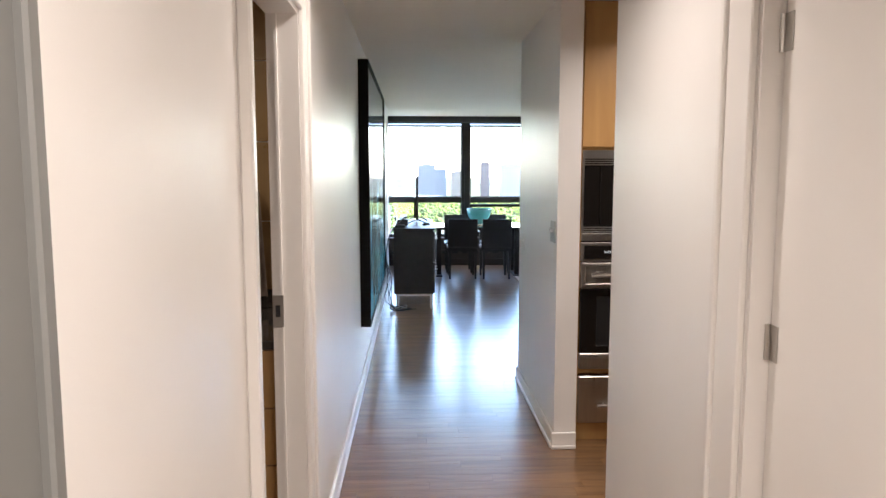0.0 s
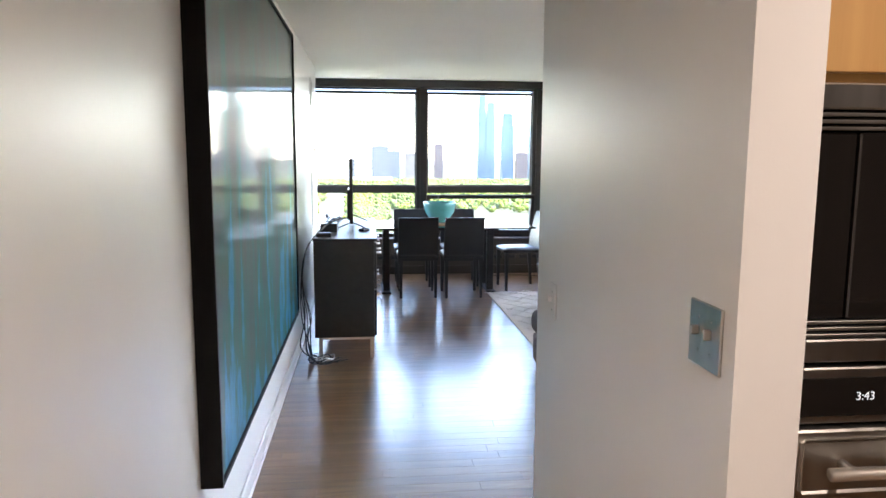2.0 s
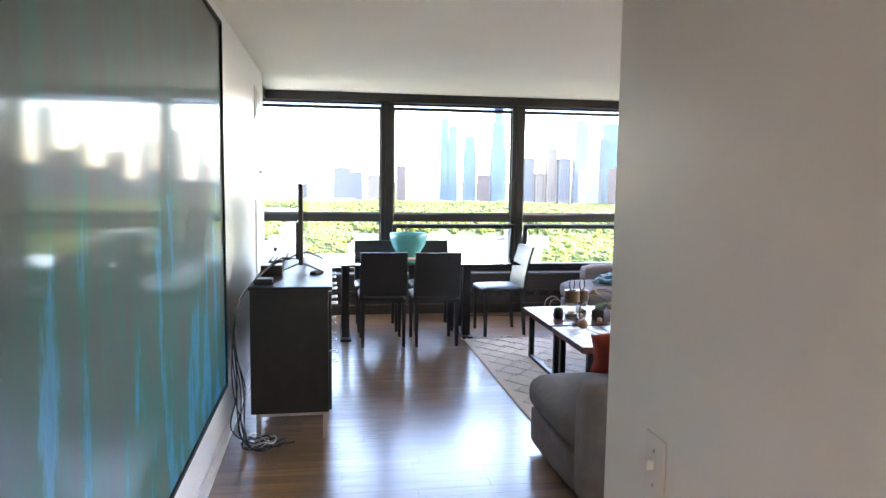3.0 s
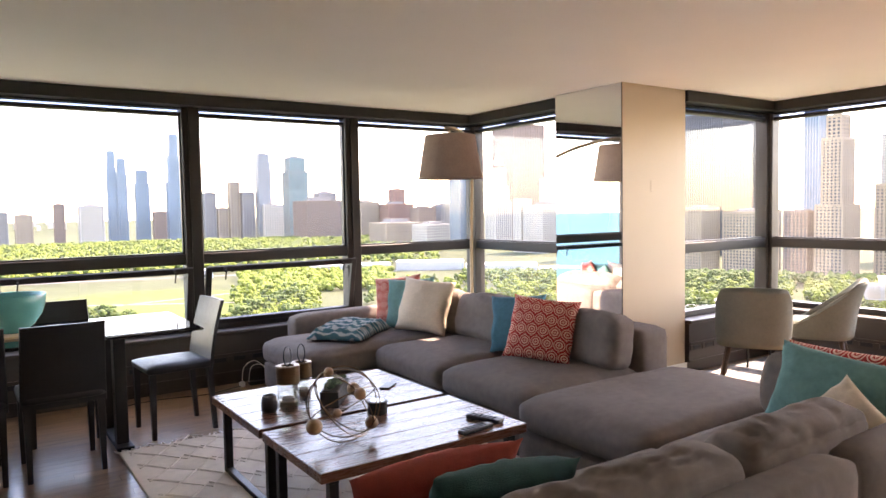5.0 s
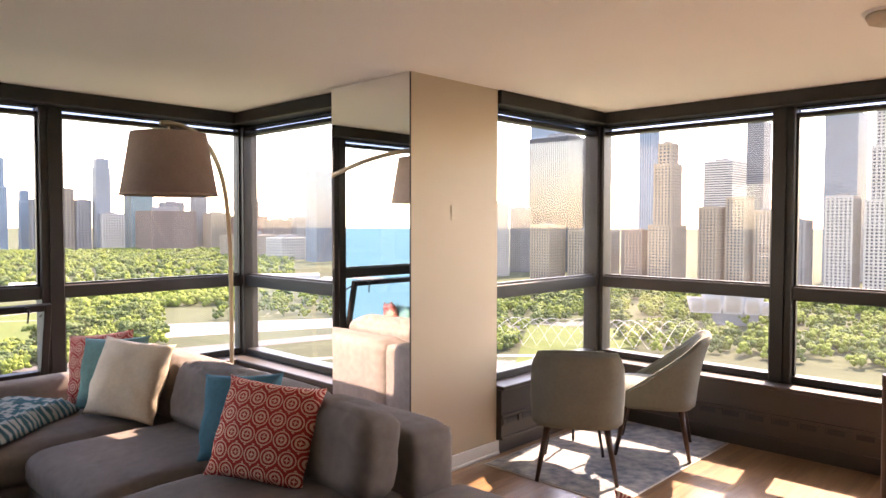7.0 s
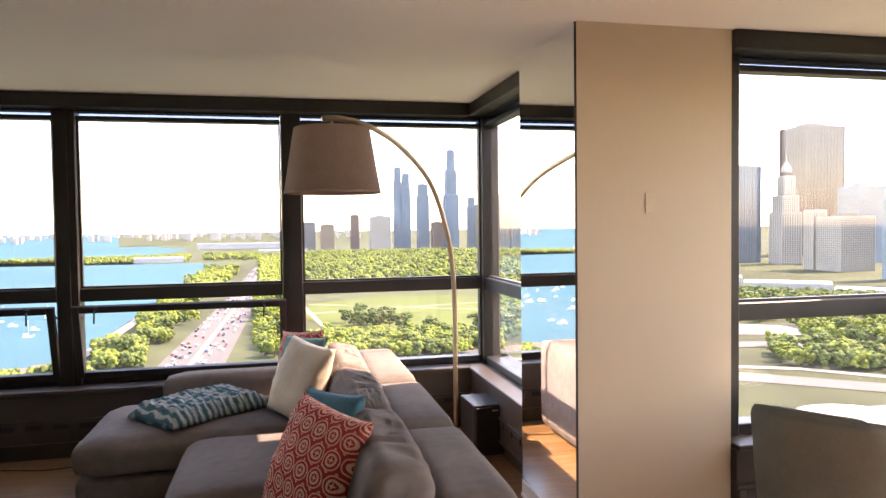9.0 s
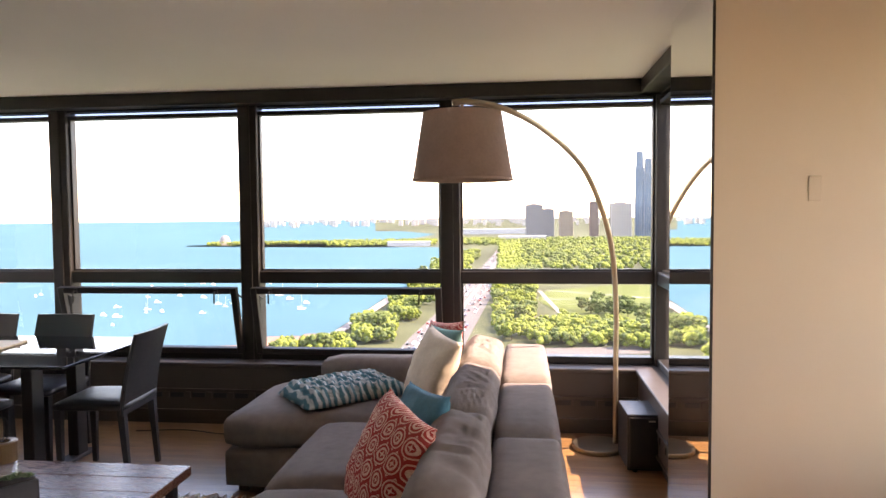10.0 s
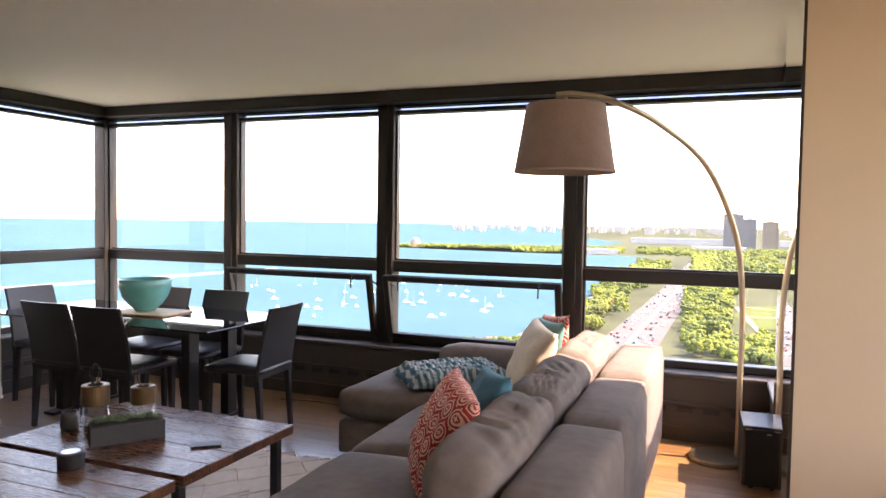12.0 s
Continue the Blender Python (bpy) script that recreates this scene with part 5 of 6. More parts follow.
# ---- bathroom glimpsed through the doorway ----
GRAN = mat("dark_granite", (0.035, 0.028, 0.024), 0.12, var=0.6, scale=90, colour2=(0.10, 0.085, 0.07))
TAN = mat("tan_tile", (0.36, 0.23, 0.10), 0.30, var=0.15, scale=6)
for i in range(5):
    for j in range(4):
        x0 = -1.75 + i * 0.31
        tl = tagged(part("tile", box(x0 + 0.002, x0 + 0.308, 4.088, 4.098, 0.9 + j * 0.385 + 0.002, 0.9 + (j + 1) * 0.385 - 0.002, 0.002), TAN), kind="structure")
        tl.parent = bpy.data.objects["wall_outer_left"]
t = thing("bathroom_vanity", -0.92, 3.68, 0, label="maple bathroom vanity with drawers", category="vanity")
part("carcass", box(-0.70, 0.70, -0.27, 0.40, 0.08, 0.82), MAPLE, t)
part("plinth", box(-0.70, 0.70, -0.22, 0.40, 0.0, 0.08), BLACKM, t)
for i in range(3):
    for j in range(3):
        x0 = -0.695 + i * 0.465
        d = part("drawer", box(x0, x0 + 0.46, -0.29, -0.2705, 0.10 + j * 0.24, 0.10 + j * 0.24 + 0.234, 0.002), MAPLE, t)
        part("handle", tube([(x0 + 0.17, -0.305, 0.23 + j * 0.24), (x0 + 0.29, -0.305, 0.23 + j * 0.24)], 0.006, 8), STEELP, d)
tp = tagged(part("granite_counter", box(-1.62, -0.20, 3.375, 4.085, 0.821, 0.858, 0.004), GRAN), "polished dark granite counter on the vanity", "counter")
tagged(part("granite_splash", box(-1.62, -0.20, 4.06, 4.085, 0.859, 0.95, 0.003), GRAN), "low polished dark granite splashback", "splashback")
t = thing("faucet", -0.62, 3.92, 0.858, label="chrome single-lever basin faucet", category="faucet")
part("body", lathe([(0.0, 0), (0.026, 0), (0.026, 0.006), (0.019, 0.012), (0.019, 0.12), (0.0, 0.122)], 20), CHROME, t, smooth=True)
part("spout", tube([(0, 0, 0.085), (0, -0.06, 0.09), (0, -0.13, 0.075)], [0.015, 0.013, 0.011], 12), CHROME, t, smooth=True)
part("lever", tube([(0, 0, 0.125), (0, -0.07, 0.14)], [0.008, 0.005], 10), CHROME, t, smooth=True)
tagged(part("wash_basin", lathe([(0.20, 0.004), (0.19, 0.0), (0.15, 0.001), (0, 0.0012)], 32, pose(-0.75, 3.70, 0.858)), BLACKM), "dark undermount wash basin rim", "basin")
tw = bmesh.new()
for i in range(15):
    for j in range(17):
        tw.verts.new((0.025 * math.sin(i * 1.4) * (1 - 0.4 * j / 16), (i / 14 - 0.5) * 0.22 * (1 - 0.25 * j / 16), -0.52 + 0.52 * j / 16))
tw.verts.ensure_lookup_table()
for i in range(14):
    for j in range(16):
        a = i * 17 + j
        tw.faces.new((tw.verts[a], tw.verts[a + 17], tw.verts[a + 18], tw.verts[a + 1]))
bmesh.ops.solidify(tw, geom=tw.faces, thickness=0.012)
t = thing("hand_towel", -0.49, 4.03, 1.44, 90, label="patterned beige hand towel hanging on a ring", category="towel")
part("cloth", tw, mat("beige_terry", (0.42, 0.33, 0.25), 0.95, var=0.35, scale=18, bump=0.6, bscale=200), t, smooth=True)
part("ring", tube([(0.0, 0.06 * math.cos(a), 0.01 + 0.06 * math.sin(a)) for a in [i * math.tau / 20 for i in range(20)]], 0.004, 6, True), CHROME, t)
part("bracket", box(0.0, 0.0575, -0.012, 0.012, 0.055, 0.08, 0.003), CHROME, t)

# ---- outdoors: ground far below, lake, park, road, city ----
GZ = -85.0


def polar(az, d):
    a = radians(az)
    return Vector((4 + d * math.sin(a), 7 + d * math.cos(a), GZ))


def boxes(items):
    """One mesh from many axis-aligned boxes (x0, x1, y0, y1, z0, z1)."""
    v, f = [], []
    for x0, x1, y0, y1, z0, z1 in items:
        b = len(v)
        v += [(x0, y0, z0), (x1, y0, z0), (x1, y1, z0), (x0, y1, z0), (x0, y0, z1), (x1, y0, z1), (x1, y1, z1), (x0, y1, z1)]
        f += [(b, b + 3, b + 2, b + 1), (b + 4, b + 5, b + 6, b + 7), (b, b + 1, b + 5, b + 4), (b + 1, b + 2, b + 6, b + 5), (b + 2, b + 3, b + 7, b + 6), (b + 3, b, b + 4, b + 7)]
    me = bpy.data.meshes.new("boxes")
    me.from_pydata(v, [], f)
    return me


def mesh_part(name, me, material, parent=None, label="", kind=""):
    me.name = name
    if not me.materials:
        me.materials.append(material)
    ob = new(name, me)
    if parent:
        ob.parent = parent
    return tagged(ob, label, kind=kind)


def sheet(name, pts, z, material, label, category):
    bm = bmesh.new()
    bm.faces.new([bm.verts.new((p[0], p[1], z)) for p in pts])
    bmesh.ops.triangulate(bm, faces=bm.faces)
    return structure(name, bm, material, label, category)


LEAF_A = mat("foliage_spring", (0.135, 0.165, 0.024), 0.8, var=0.5, scale=0.45, bump=1.0, bscale=1.6, spec=0.2)
LEAF_B = mat("foliage_deep", (0.066, 0.092, 0.022), 0.8, var=0.5, scale=0.45, bump=1.0, bscale=1.6, spec=0.2)
BARK = mat("bark", (0.09, 0.07, 0.05), 0.9, var=0.3)
LAWN = mat("park_lawn", (0.075, 0.096, 0.025), 0.95, var=0.25, scale=0.05, spec=0.1)
GROUND = mat("park_ground", (0.06, 0.068, 0.034), 0.95, var=0.45, scale=0.02, spec=0.1)
WATER = mat("lake_water", (0.045, 0.112, 0.142), 0.6, var=0.14, scale=0.006, bump=0.10, bscale=0.25, spec=0.0)
CONC = mat("concrete_paving", (0.20, 0.18, 0.165), 0.9, var=0.2, scale=0.1)
ASPH = mat("asphalt", (0.085, 0.076, 0.07), 0.9, var=0.2, scale=0.08)
BOATW = mat("boat_white", (0.6, 0.6, 0.6), 0.4, var=0.05)
HALLW = mat("weathered_roof_membrane", (0.36, 0.36, 0.355), 0.7, var=0.15, scale=0.2)

def disc(r0, z0, r1, z1, az0=-180, az1=180, n=72):
    """Ring of ground between two radii and heights."""
    bm = bmesh.new()
    rows = []
    for i in range(n + 1):
        az = az0 + (az1 - az0) * i / n
        a, b = polar(az, r0), polar(az, r1)
        rows.append((bm.verts.new((a.x, a.y, z0)), bm.verts.new((b.x, b.y, z1))))
    for (a, b), (c, d) in zip(rows, rows[1:]):
        bm.faces.new((a, b, d, c))
    return bm


bm = disc(3600, GZ, 4900, GZ + 52)
add = disc(0.01, GZ, 3600, GZ)
tmp = bpy.data.meshes.new("tmp")
add.to_mesh(tmp), add.free()
bm.from_mesh(tmp)
bpy.data.meshes.remove(tmp)
bmesh.ops.remove_doubles(bm, verts=bm.verts, dist=0.05)
structure("ground", bm, GROUND, "park and city ground far below the flat", "ground")
COAST = [(-120, 260), (-70, 290), (-40, 380), (-25, 462), (-18, 482), (-15.6, 514), (-13.3, 605), (-11.4, 713), (-9.6, 809), (-8.2, 1000), (-7.1, 1224), (-5.4, 1480), (-4.2, 1660),
         (-5.5, 1790), (-10, 1830), (-15.5, 1870), (-22, 1990), (-26.6, 2100), (-26.6, 2180), (-20, 2210), (-14, 2270), (-9, 2500), (-7, 3000), (-10, 3590)] + [(-20 - 10 * i, 3598) for i in range(11)]
sheet("water", [polar(*p) for p in COAST], GZ + 0.4, WATER, "turquoise lake water in sunshine", "lake")
structure("water_far", disc(3597, GZ + 0.4, 4890, GZ + 52.6, -120, -12, 48), WATER, "turquoise lake water out to the horizon", "lake")
# breakwater, quay and paths
bm = bmesh.new()
a, b = polar(-75, 820), polar(-35, 1165)
d = (b - a).normalized()
s = Vector((-d.y, d.x, 0)) * 4
vs = [a - s, b - s, b + s, a + s]
lo, hi = [bm.verts.new((v.x, v.y, GZ)) for v in vs], [bm.verts.new((v.x, v.y, GZ + 3)) for v in vs]
bm.faces.new(hi), [bm.faces.new((lo[i], lo[(i + 1) % 4], hi[(i + 1) % 4], hi[i])) for i in range(4)]
structure("breakwater", bm, CONC, "long pale stone breakwater in the lake", "breakwater")
prom = [(-24, 466), (-18, 484), (-15.4, 516), (-13.1, 607), (-11.2, 715), (-9.4, 811), (-8.0, 1002), (-6.9, 1226), (-5.2, 1482)]
sheet("promenade", [polar(az, r) for az, r in prom] + [polar(az + 0.75, r - 3) for az, r in reversed(prom)], GZ + 0.9, CONC, "pale concrete lakefront promenade", "promenade")
sheet("quay", [polar(-27, 425), polar(-25, 458), polar(-17.0, 484), polar(-14.6, 440)], GZ + 1.0, CONC, "pale harbour quay", "quay")
road = [(-74, 400), (-74, 480), (-63, 900), (-58, 1450), (-48, 1850), (-40, 2150)]
wid = [41, 41, 38, 32, 26, 22]
sheet("road", [Vector((x, y, 0)) for x, y in road] + [Vector((x + w, y, 0)) for (x, y), w in reversed(list(zip(road, wid)))], GZ + 0.3, ASPH, "wide busy lakeside road seen from above", "road")
sheet("median", [Vector((-56, 400, 0)), Vector((-56, 480, 0)), Vector((-46, 900, 0)), Vector((-43, 1450, 0)), Vector((-41, 1450, 0)), Vector((-43, 900, 0)), Vector((-52.5, 480, 0)), Vector((-52.5, 400, 0))], GZ + 0.55, CONC, "narrow concrete median strip", "median")
sheet("lawn_field", [polar(az, r) for az, r in ((1.2, 700), (3.2, 600), (8, 560), (13, 550), (17, 610), (18.5, 800), (14, 860), (8, 860), (2, 790))], GZ + 0.35, LAWN, "open sunlit park lawn", "lawn")
for pts in (((1.6, 700), (18, 790)), ((2.0, 785), (18, 700)), ((1.4, 780), (3.2, 600))):
    a, b = polar(*pts[0]), polar(*pts[1])
    d = (b - a).normalized()
    s = Vector((-d.y, d.x, 0)) * 2.2
    sheet("park_path", [a - s, b - s, b + s, a + s], GZ + 0.5, CONC, "pale gravel path across the lawn", "path")
sheet("lawn_pavilion", [polar(az, r) for az, r in ((52, 430), (61, 430), (62, 580), (53, 600))], GZ + 0.35, LAWN, "green lawn before the open-air stage", "lawn")
sheet("road_cross", [polar(2, 1060), polar(24, 1040), polar(34, 1010), polar(34, 985), polar(24, 1015), polar(2, 1035)], GZ + 0.3, ASPH, "street crossing the park", "road")
sheet("road_near", [polar(-12, 440), polar(20, 505), polar(40, 560), polar(60, 640), polar(60, 615), polar(40, 535), polar(20, 480), polar(-12, 415)], GZ + 0.32, ASPH, "street along the park edge", "road")
sheet("road_lower", [polar(18, 430), polar(34, 432), polar(50, 438), polar(66, 452), polar(66, 428), polar(50, 416), polar(34, 410), polar(18, 408)], GZ + 0.33, ASPH, "wide avenue below the flat", "road")
sheet("road_verge", [polar(18, 452), polar(40, 458), polar(60, 470), polar(60, 462), polar(40, 450), polar(18, 444)], GZ + 0.4, CONC, "pale paved walk beside the avenue", "pavement")
sheet("rail_yard", [polar(22, 560), polar(40, 590), polar(40, 640), polar(22, 640)], GZ + 0.34, CONC, "pale paved plaza", "plaza")


# -- trees --
def clump(bm, c, r, rng, sub=1):
    res = bmesh.ops.create_icosphere(bm, subdivisions=sub, radius=1.0)
    q = Vector((rng.uniform(0.8, 1.25), rng.uniform(0.8, 1.25), rng.uniform(0.65, 0.95)))
    for v in res["verts"]:
        k = rng.uniform(0.72, 1.22)
        v.co = Vector((v.co.x * q.x, v.co.y * q.y, v.co.z * q.z)) * r * k + c


def tree_meshes(seed, h, w, material):
    rng = random.Random(seed)
    bm = tube([(0, 0, 0), (0.1, 0, h * 0.25), (0.2, 0.1, h * 0.5)], [0.35, 0.28, 0.16], 6)
    for i in range(5):
        a = i * 1.3 + rng.random()
        add_tube(bm, [(0.1, 0, h * (0.22 + 0.04 * i)), (math.cos(a) * w * 0.3, math.sin(a) * w * 0.3, h * 0.55)], [0.16, 0.06], 5)
    trunk = bpy.data.meshes.new("trunk")
    bm.to_mesh(trunk), bm.free()
    trunk.materials.append(BARK)
    bm = bmesh.new()
    for i in range(46):
        a, t = rng.uniform(0, 6.28), rng.random() ** 0.6
        z = rng.uniform(0.28, 1.0)
        rad = w * 0.5 * t * math.sin(math.pi * min(1, 0.12 + 0.8 * (1.05 - z) + 0.12)) ** 0.7
        clump(bm, Vector((math.cos(a) * rad, math.sin(a) * rad, z * h * 0.93)), rng.uniform(0.09, 0.17) * w, rng)
    crown = bpy.data.meshes.new("crown")
    bm.to_mesh(crown), bm.free()
    crown.materials.append(material)
    return trunk, crown


TREES = [tree_meshes(3, 11, 10, LEAF_A), tree_meshes(4, 13, 11, LEAF_B), tree_meshes(5, 9, 9, LEAF_A), tree_meshes(6, 12, 12, LEAF_B)]


def tree(p, k, s, rz):
    t = new("tree", TREES[k][0])
    t.matrix_world = Matrix.Translation(p) @ pose(0, 0, 0, 0, 0, rz) @ Matrix.Diagonal((s, s, s, 1))
    tagged(t, ("broad park tree in fresh yellow-green leaf", "broad park tree in dark green leaf")[k % 2], "tree", "park trees")
    c = new("crown", TREES[k][1])
    c.parent = t


rng = random.Random(11)


def grove(n, az0, az1, d0, d1, kinds=(0, 1, 2, 3)):
    for i in range(n):
        az = rng.uniform(az0, az1)
        d = math.sqrt(rng.uniform(d0 * d0, d1 * d1))
        tree(polar(az, d), rng.choice(kinds), rng.uniform(0.75, 1.35), rng.uniform(0, 360))


grove(34, -2.2, 0.9, 470, 900, (0, 2, 0, 1))
grove(33, 3.0, 17.0, 480, 560, (0, 2, 0, 1))
grove(7, -13.6, -10.6, 470, 560, (1, 3, 0))
grove(9, -10.4, -8.8, 560, 700, (1, 3, 0))
grove(12, -8.6, -6.4, 760, 1000, (1, 3))
grove(14, 4.5, 8.5, 590, 650, (1, 3))
grove(21, 17.5, 24, 520, 760, (0, 2, 1))
grove(12, 28, 42, 640, 820, (0, 2))
grove(16, 38, 52, 465, 530, (0, 2, 1))
grove(36, 40, 53, 560, 840, (0, 2, 1))
grove(28, 53.5, 61, 600, 840, (1, 3, 0))
grove(38, 62, 75, 640, 840, (0, 2, 0))
grove(28, 75, 88, 560, 800, (0, 1, 2))
grove(7, -20, -14, 420, 455, (0, 1))
# distant woods, past counting
rng2 = random.Random(23)


def woods(n, zones, material, label, k_=4):
    pts, fcs = [], []
    base = bmesh.new()
    bmesh.ops.create_icosphere(base, subdivisions=1, radius=1.0)
    bv, bf = [v.co.copy() for v in base.verts], [[v.index for v in f.verts] for f in base.faces]
    base.free()
    tot = sum(z[4] for z in zones)
    for az0, az1, d0, d1, wgt in zones:
        for i in range(int(n * wgt / tot)):
            p = polar(rng2.uniform(az0, az1), math.sqrt(rng2.uniform(d0 * d0, d1 * d1)))
            for k in range(k_):
                r = rng2.uniform(2.2, 4.4) if k_ < 8 else rng2.uniform(1.1, 2.4)
                c = p + Vector((rng2.uniform(-4, 4), rng2.uniform(-4, 4), rng2.uniform(2.5, 9)))
                b = len(pts)
                pts += [tuple(c + v * r * rng2.uniform(0.75, 1.2)) for v in bv]
                fcs += [[b + i2 for i2 in f] for f in bf]
    me = bpy.data.meshes.new("woods")
    me.from_pydata(pts, [], fcs)
    o = mesh_part("far_trees", me, material)
    tagged(o, label, "trees", kind="stuff")


woods(3600, [(-0.2, 34, 1060, 2350, 10), (-1.8, -0.2, 900, 1900, 1.5), (-6.4, -4.2, 1000, 1350, 0.5), (18, 30, 760, 1000, 2.0), (-25, -16, 2080, 2180, 1.0), (-16, -7, 1900, 2220, 1.6), (-6, 0, 1900, 2300, 0.8)], LEAF_A, "far park woods in fresh spring green")
woods(2800, [(-0.2, 34, 1060, 2350, 10), (-1.8, 1.5, 900, 1050, 0.6), (36, 60, 830, 900, 1.5), (60, 88, 830, 880, 1.0), (-6, 0, 1900, 2300, 0.8), (-25, -16, 2080, 2180, 0.5), (-16, -8, 1900, 2200, 0.6)], LEAF_B, "far park woods in darker green")

NEAR = [(38, 52, 462, 530, 2.2), (60, 88, 480, 600, 3.0), (-2.2, 0.9, 470, 920, 3.2), (1.0, 17.5, 455, 540, 4.0), (17.5, 24, 520, 800, 2.5), (28, 42, 640, 840, 1.3), (40, 53, 560, 860, 5), (53.5, 61, 600, 850, 3), (62, 75, 640, 860, 4.5), (75, 90, 540, 840, 4.5), (-13.6, -10.6, 465, 560, 1.2), (-10.6, -8.8, 560, 720, 1.4), (-9.3, -6.8, 660, 900, 1.6), (-7.4, -5.1, 900, 1250, 1.7), (-6.0, -3.5, 1250, 1580, 1.2), (-20, -14, 425, 455, 0.6)]
woods(1500, NEAR, LEAF_A, "dense near park trees in fresh yellow-green leaf", 14)
woods(900, NEAR, LEAF_B, "dense near park trees in darker leaf", 14)

# -- towers --
DGLASS = mat("tower_glass_dark", (0.05, 0.055, 0.065), 0.35, var=0.3, scale=0.05, spec=0.12)
BGLASS = mat("tower_glass_blue", (0.11, 0.165, 0.215), 0.35, var=0.3, scale=0.04, spec=0.15)
GGLASS = mat("tower_glass_green", (0.10, 0.18, 0.19), 0.35, var=0.3, scale=0.04, spec=0.15)
STONE = {
    "tan": mat("limestone_tan", (0.25, 0.195, 0.145), 0.9, var=0.2, scale=0.03),
    "white": mat("terracotta_white", (0.33, 0.305, 0.275), 0.85, var=0.15, scale=0.03),
    "grey": mat("precast_grey", (0.17, 0.165, 0.165), 0.9, var=0.15, scale=0.03),
    "brown": mat("brick_brown", (0.16, 0.11, 0.09), 0.9, var=0.2, scale=0.03),
    "black": mat("steel_black", (0.07, 0.07, 0.075), 0.7, var=0.2, scale=0.03, spec=0.1),
    "blue": mat("mullion_blue", (0.20, 0.25, 0.30), 0.7, var=0.2, scale=0.03, spec=0.15),
    "red": mat("brick_red", (0.20, 0.11, 0.085), 0.9, var=0.2, scale=0.03),
}
WORDS = {"tan": "tan limestone", "white": "white terracotta", "grey": "grey concrete", "brown": "brown brick", "black": "black steel", "blue": "blue glass", "red": "red brick"}


def tower(az0, az1, d, el, style, colour, tiers=((1.0, 1.0),), pane=None, step=3.8, bay=4.2):
    """A building between two bearings: tiers are (height share, width share) from the ground up."""
    c = polar((az0 + az1) / 2, d)
    w = d * radians(az1 - az0)
    if abs((az0 + az1) / 2) > 35:
        w /= abs(math.cos(radians(45 - (az0 + az1) / 2))) * 1.3
    top = 1.47 + d * math.tan(radians(el))
    t = thing("tower_block", c.x, c.y, GZ, label="distant high-rise of %s with rows of windows" % WORDS[colour], category="building", group="city skyline")
    dp = max(w * 0.8, 22)
    core, slabs, piers = [], [], []
    z0 = 0
    for hs, ws in tiers:
        z1 = (top - GZ) * hs
        a, b = w * ws / 2, dp * ws / 2
        core.append((-a, a, -b, b, z0, z1))
        if style in ("grid", "bands"):
            n = max(2, int((z1 - z0) / step))
            for i in range(n + 1):
                z = z0 + i * (z1 - z0) / n
                hh = step * (0.24 if style == "grid" else 0.30)
                slabs.append((-a - 0.35, a + 0.35, -b - 0.35, b + 0.35, z - hh, z + hh if i < n else z + 1.2))
        if style in ("grid", "fins"):
            pw = bay * (0.24 if style == "grid" else 0.14)
            for lim, oth, ax in ((a, b, 0), (b, a, 1)):
                n = max(2, int(2 * lim / bay))
                for i in range(1, n):
                    u = -lim + i * 2 * lim / n
                    q = (u - pw, u + pw, -oth - 0.7, oth + 0.7, z0, z1)
                    piers.append(q if ax == 0 else (q[2], q[3], q[0], q[1], z0, z1))
            for sx in (-a, a):
                for sy in (-b, b):
                    piers.append((sx - pw, sx + pw, sy - pw, sy + pw, z0, z1))
            slabs.append((-a - 0.8, a + 0.8, -b - 0.8, b + 0.8, z1 - 2.0, z1 + 1.5))
        z0 = z1
    mesh_part("body", boxes(core), pane or DGLASS, t)
    if slabs:
        mesh_part("floor_bands", boxes(slabs), STONE[colour], t, kind="stuff")
    if piers:
        mesh_part("piers", boxes(piers), STONE[colour], t, kind="stuff")
    a, b = core[-1][1], core[-1][3]
    mesh_part("roof_plant", boxes([(-a * 0.5, a * 0.45, -b * 0.4, b * 0.5, z0 + 1.2, z0 + max(3.5, w * 0.10))]), STONE["grey"], t)
    return t


# south: beyond the park
for az0, az1, el, colour in ((8.9, 9.5, 4.7, "blue"), (9.55, 10.2, 4.15, "blue"), (10.8, 11.7, 3.3, "blue"), (14.9, 15.5, 2.2, "blue"), (21.8, 23.4, 4.3, "grey")):
    tower(az0, az1, 2600, el, "fins", colour, ((0.82, 1.0), (1.0, 0.8)), GGLASS if az0 > 20 else BGLASS, bay=6)
tower(13.0, 14.1, 2550, 6.0, "fins", "blue", ((0.55, 1.0), (0.8, 0.75), (1.0, 0.5)), BGLASS, bay=6)
tower(19.6, 20.6, 2500, 4.6, "bands", "grey", ((0.9, 1.0), (1.0, 0.85)), BGLASS, step=7)
for az0, az1, el, colour in ((7.0, 8.5, 0.7, "white"), (0.3, 1.6, 0.65, "grey"), (1.7, 2.5, 0.3, "grey"), (5.4, 6.0, 0.85, "brown"), (15.6, 16.4, 1.6, "grey"), (17.5, 18.2, 2.4, "tan"),
                             (18.4, 19.3, 1.6, "grey"), (19.9, 21.4, 0.6, "white"), (16.6, 17.3, 0.4, "tan"), (12.0, 12.8, 0.2, "brown"), (3.0, 4.0, 0.1, "tan")):
    tower(az0, az1, 2500, el, "grid", colour, step=8, bay=8)
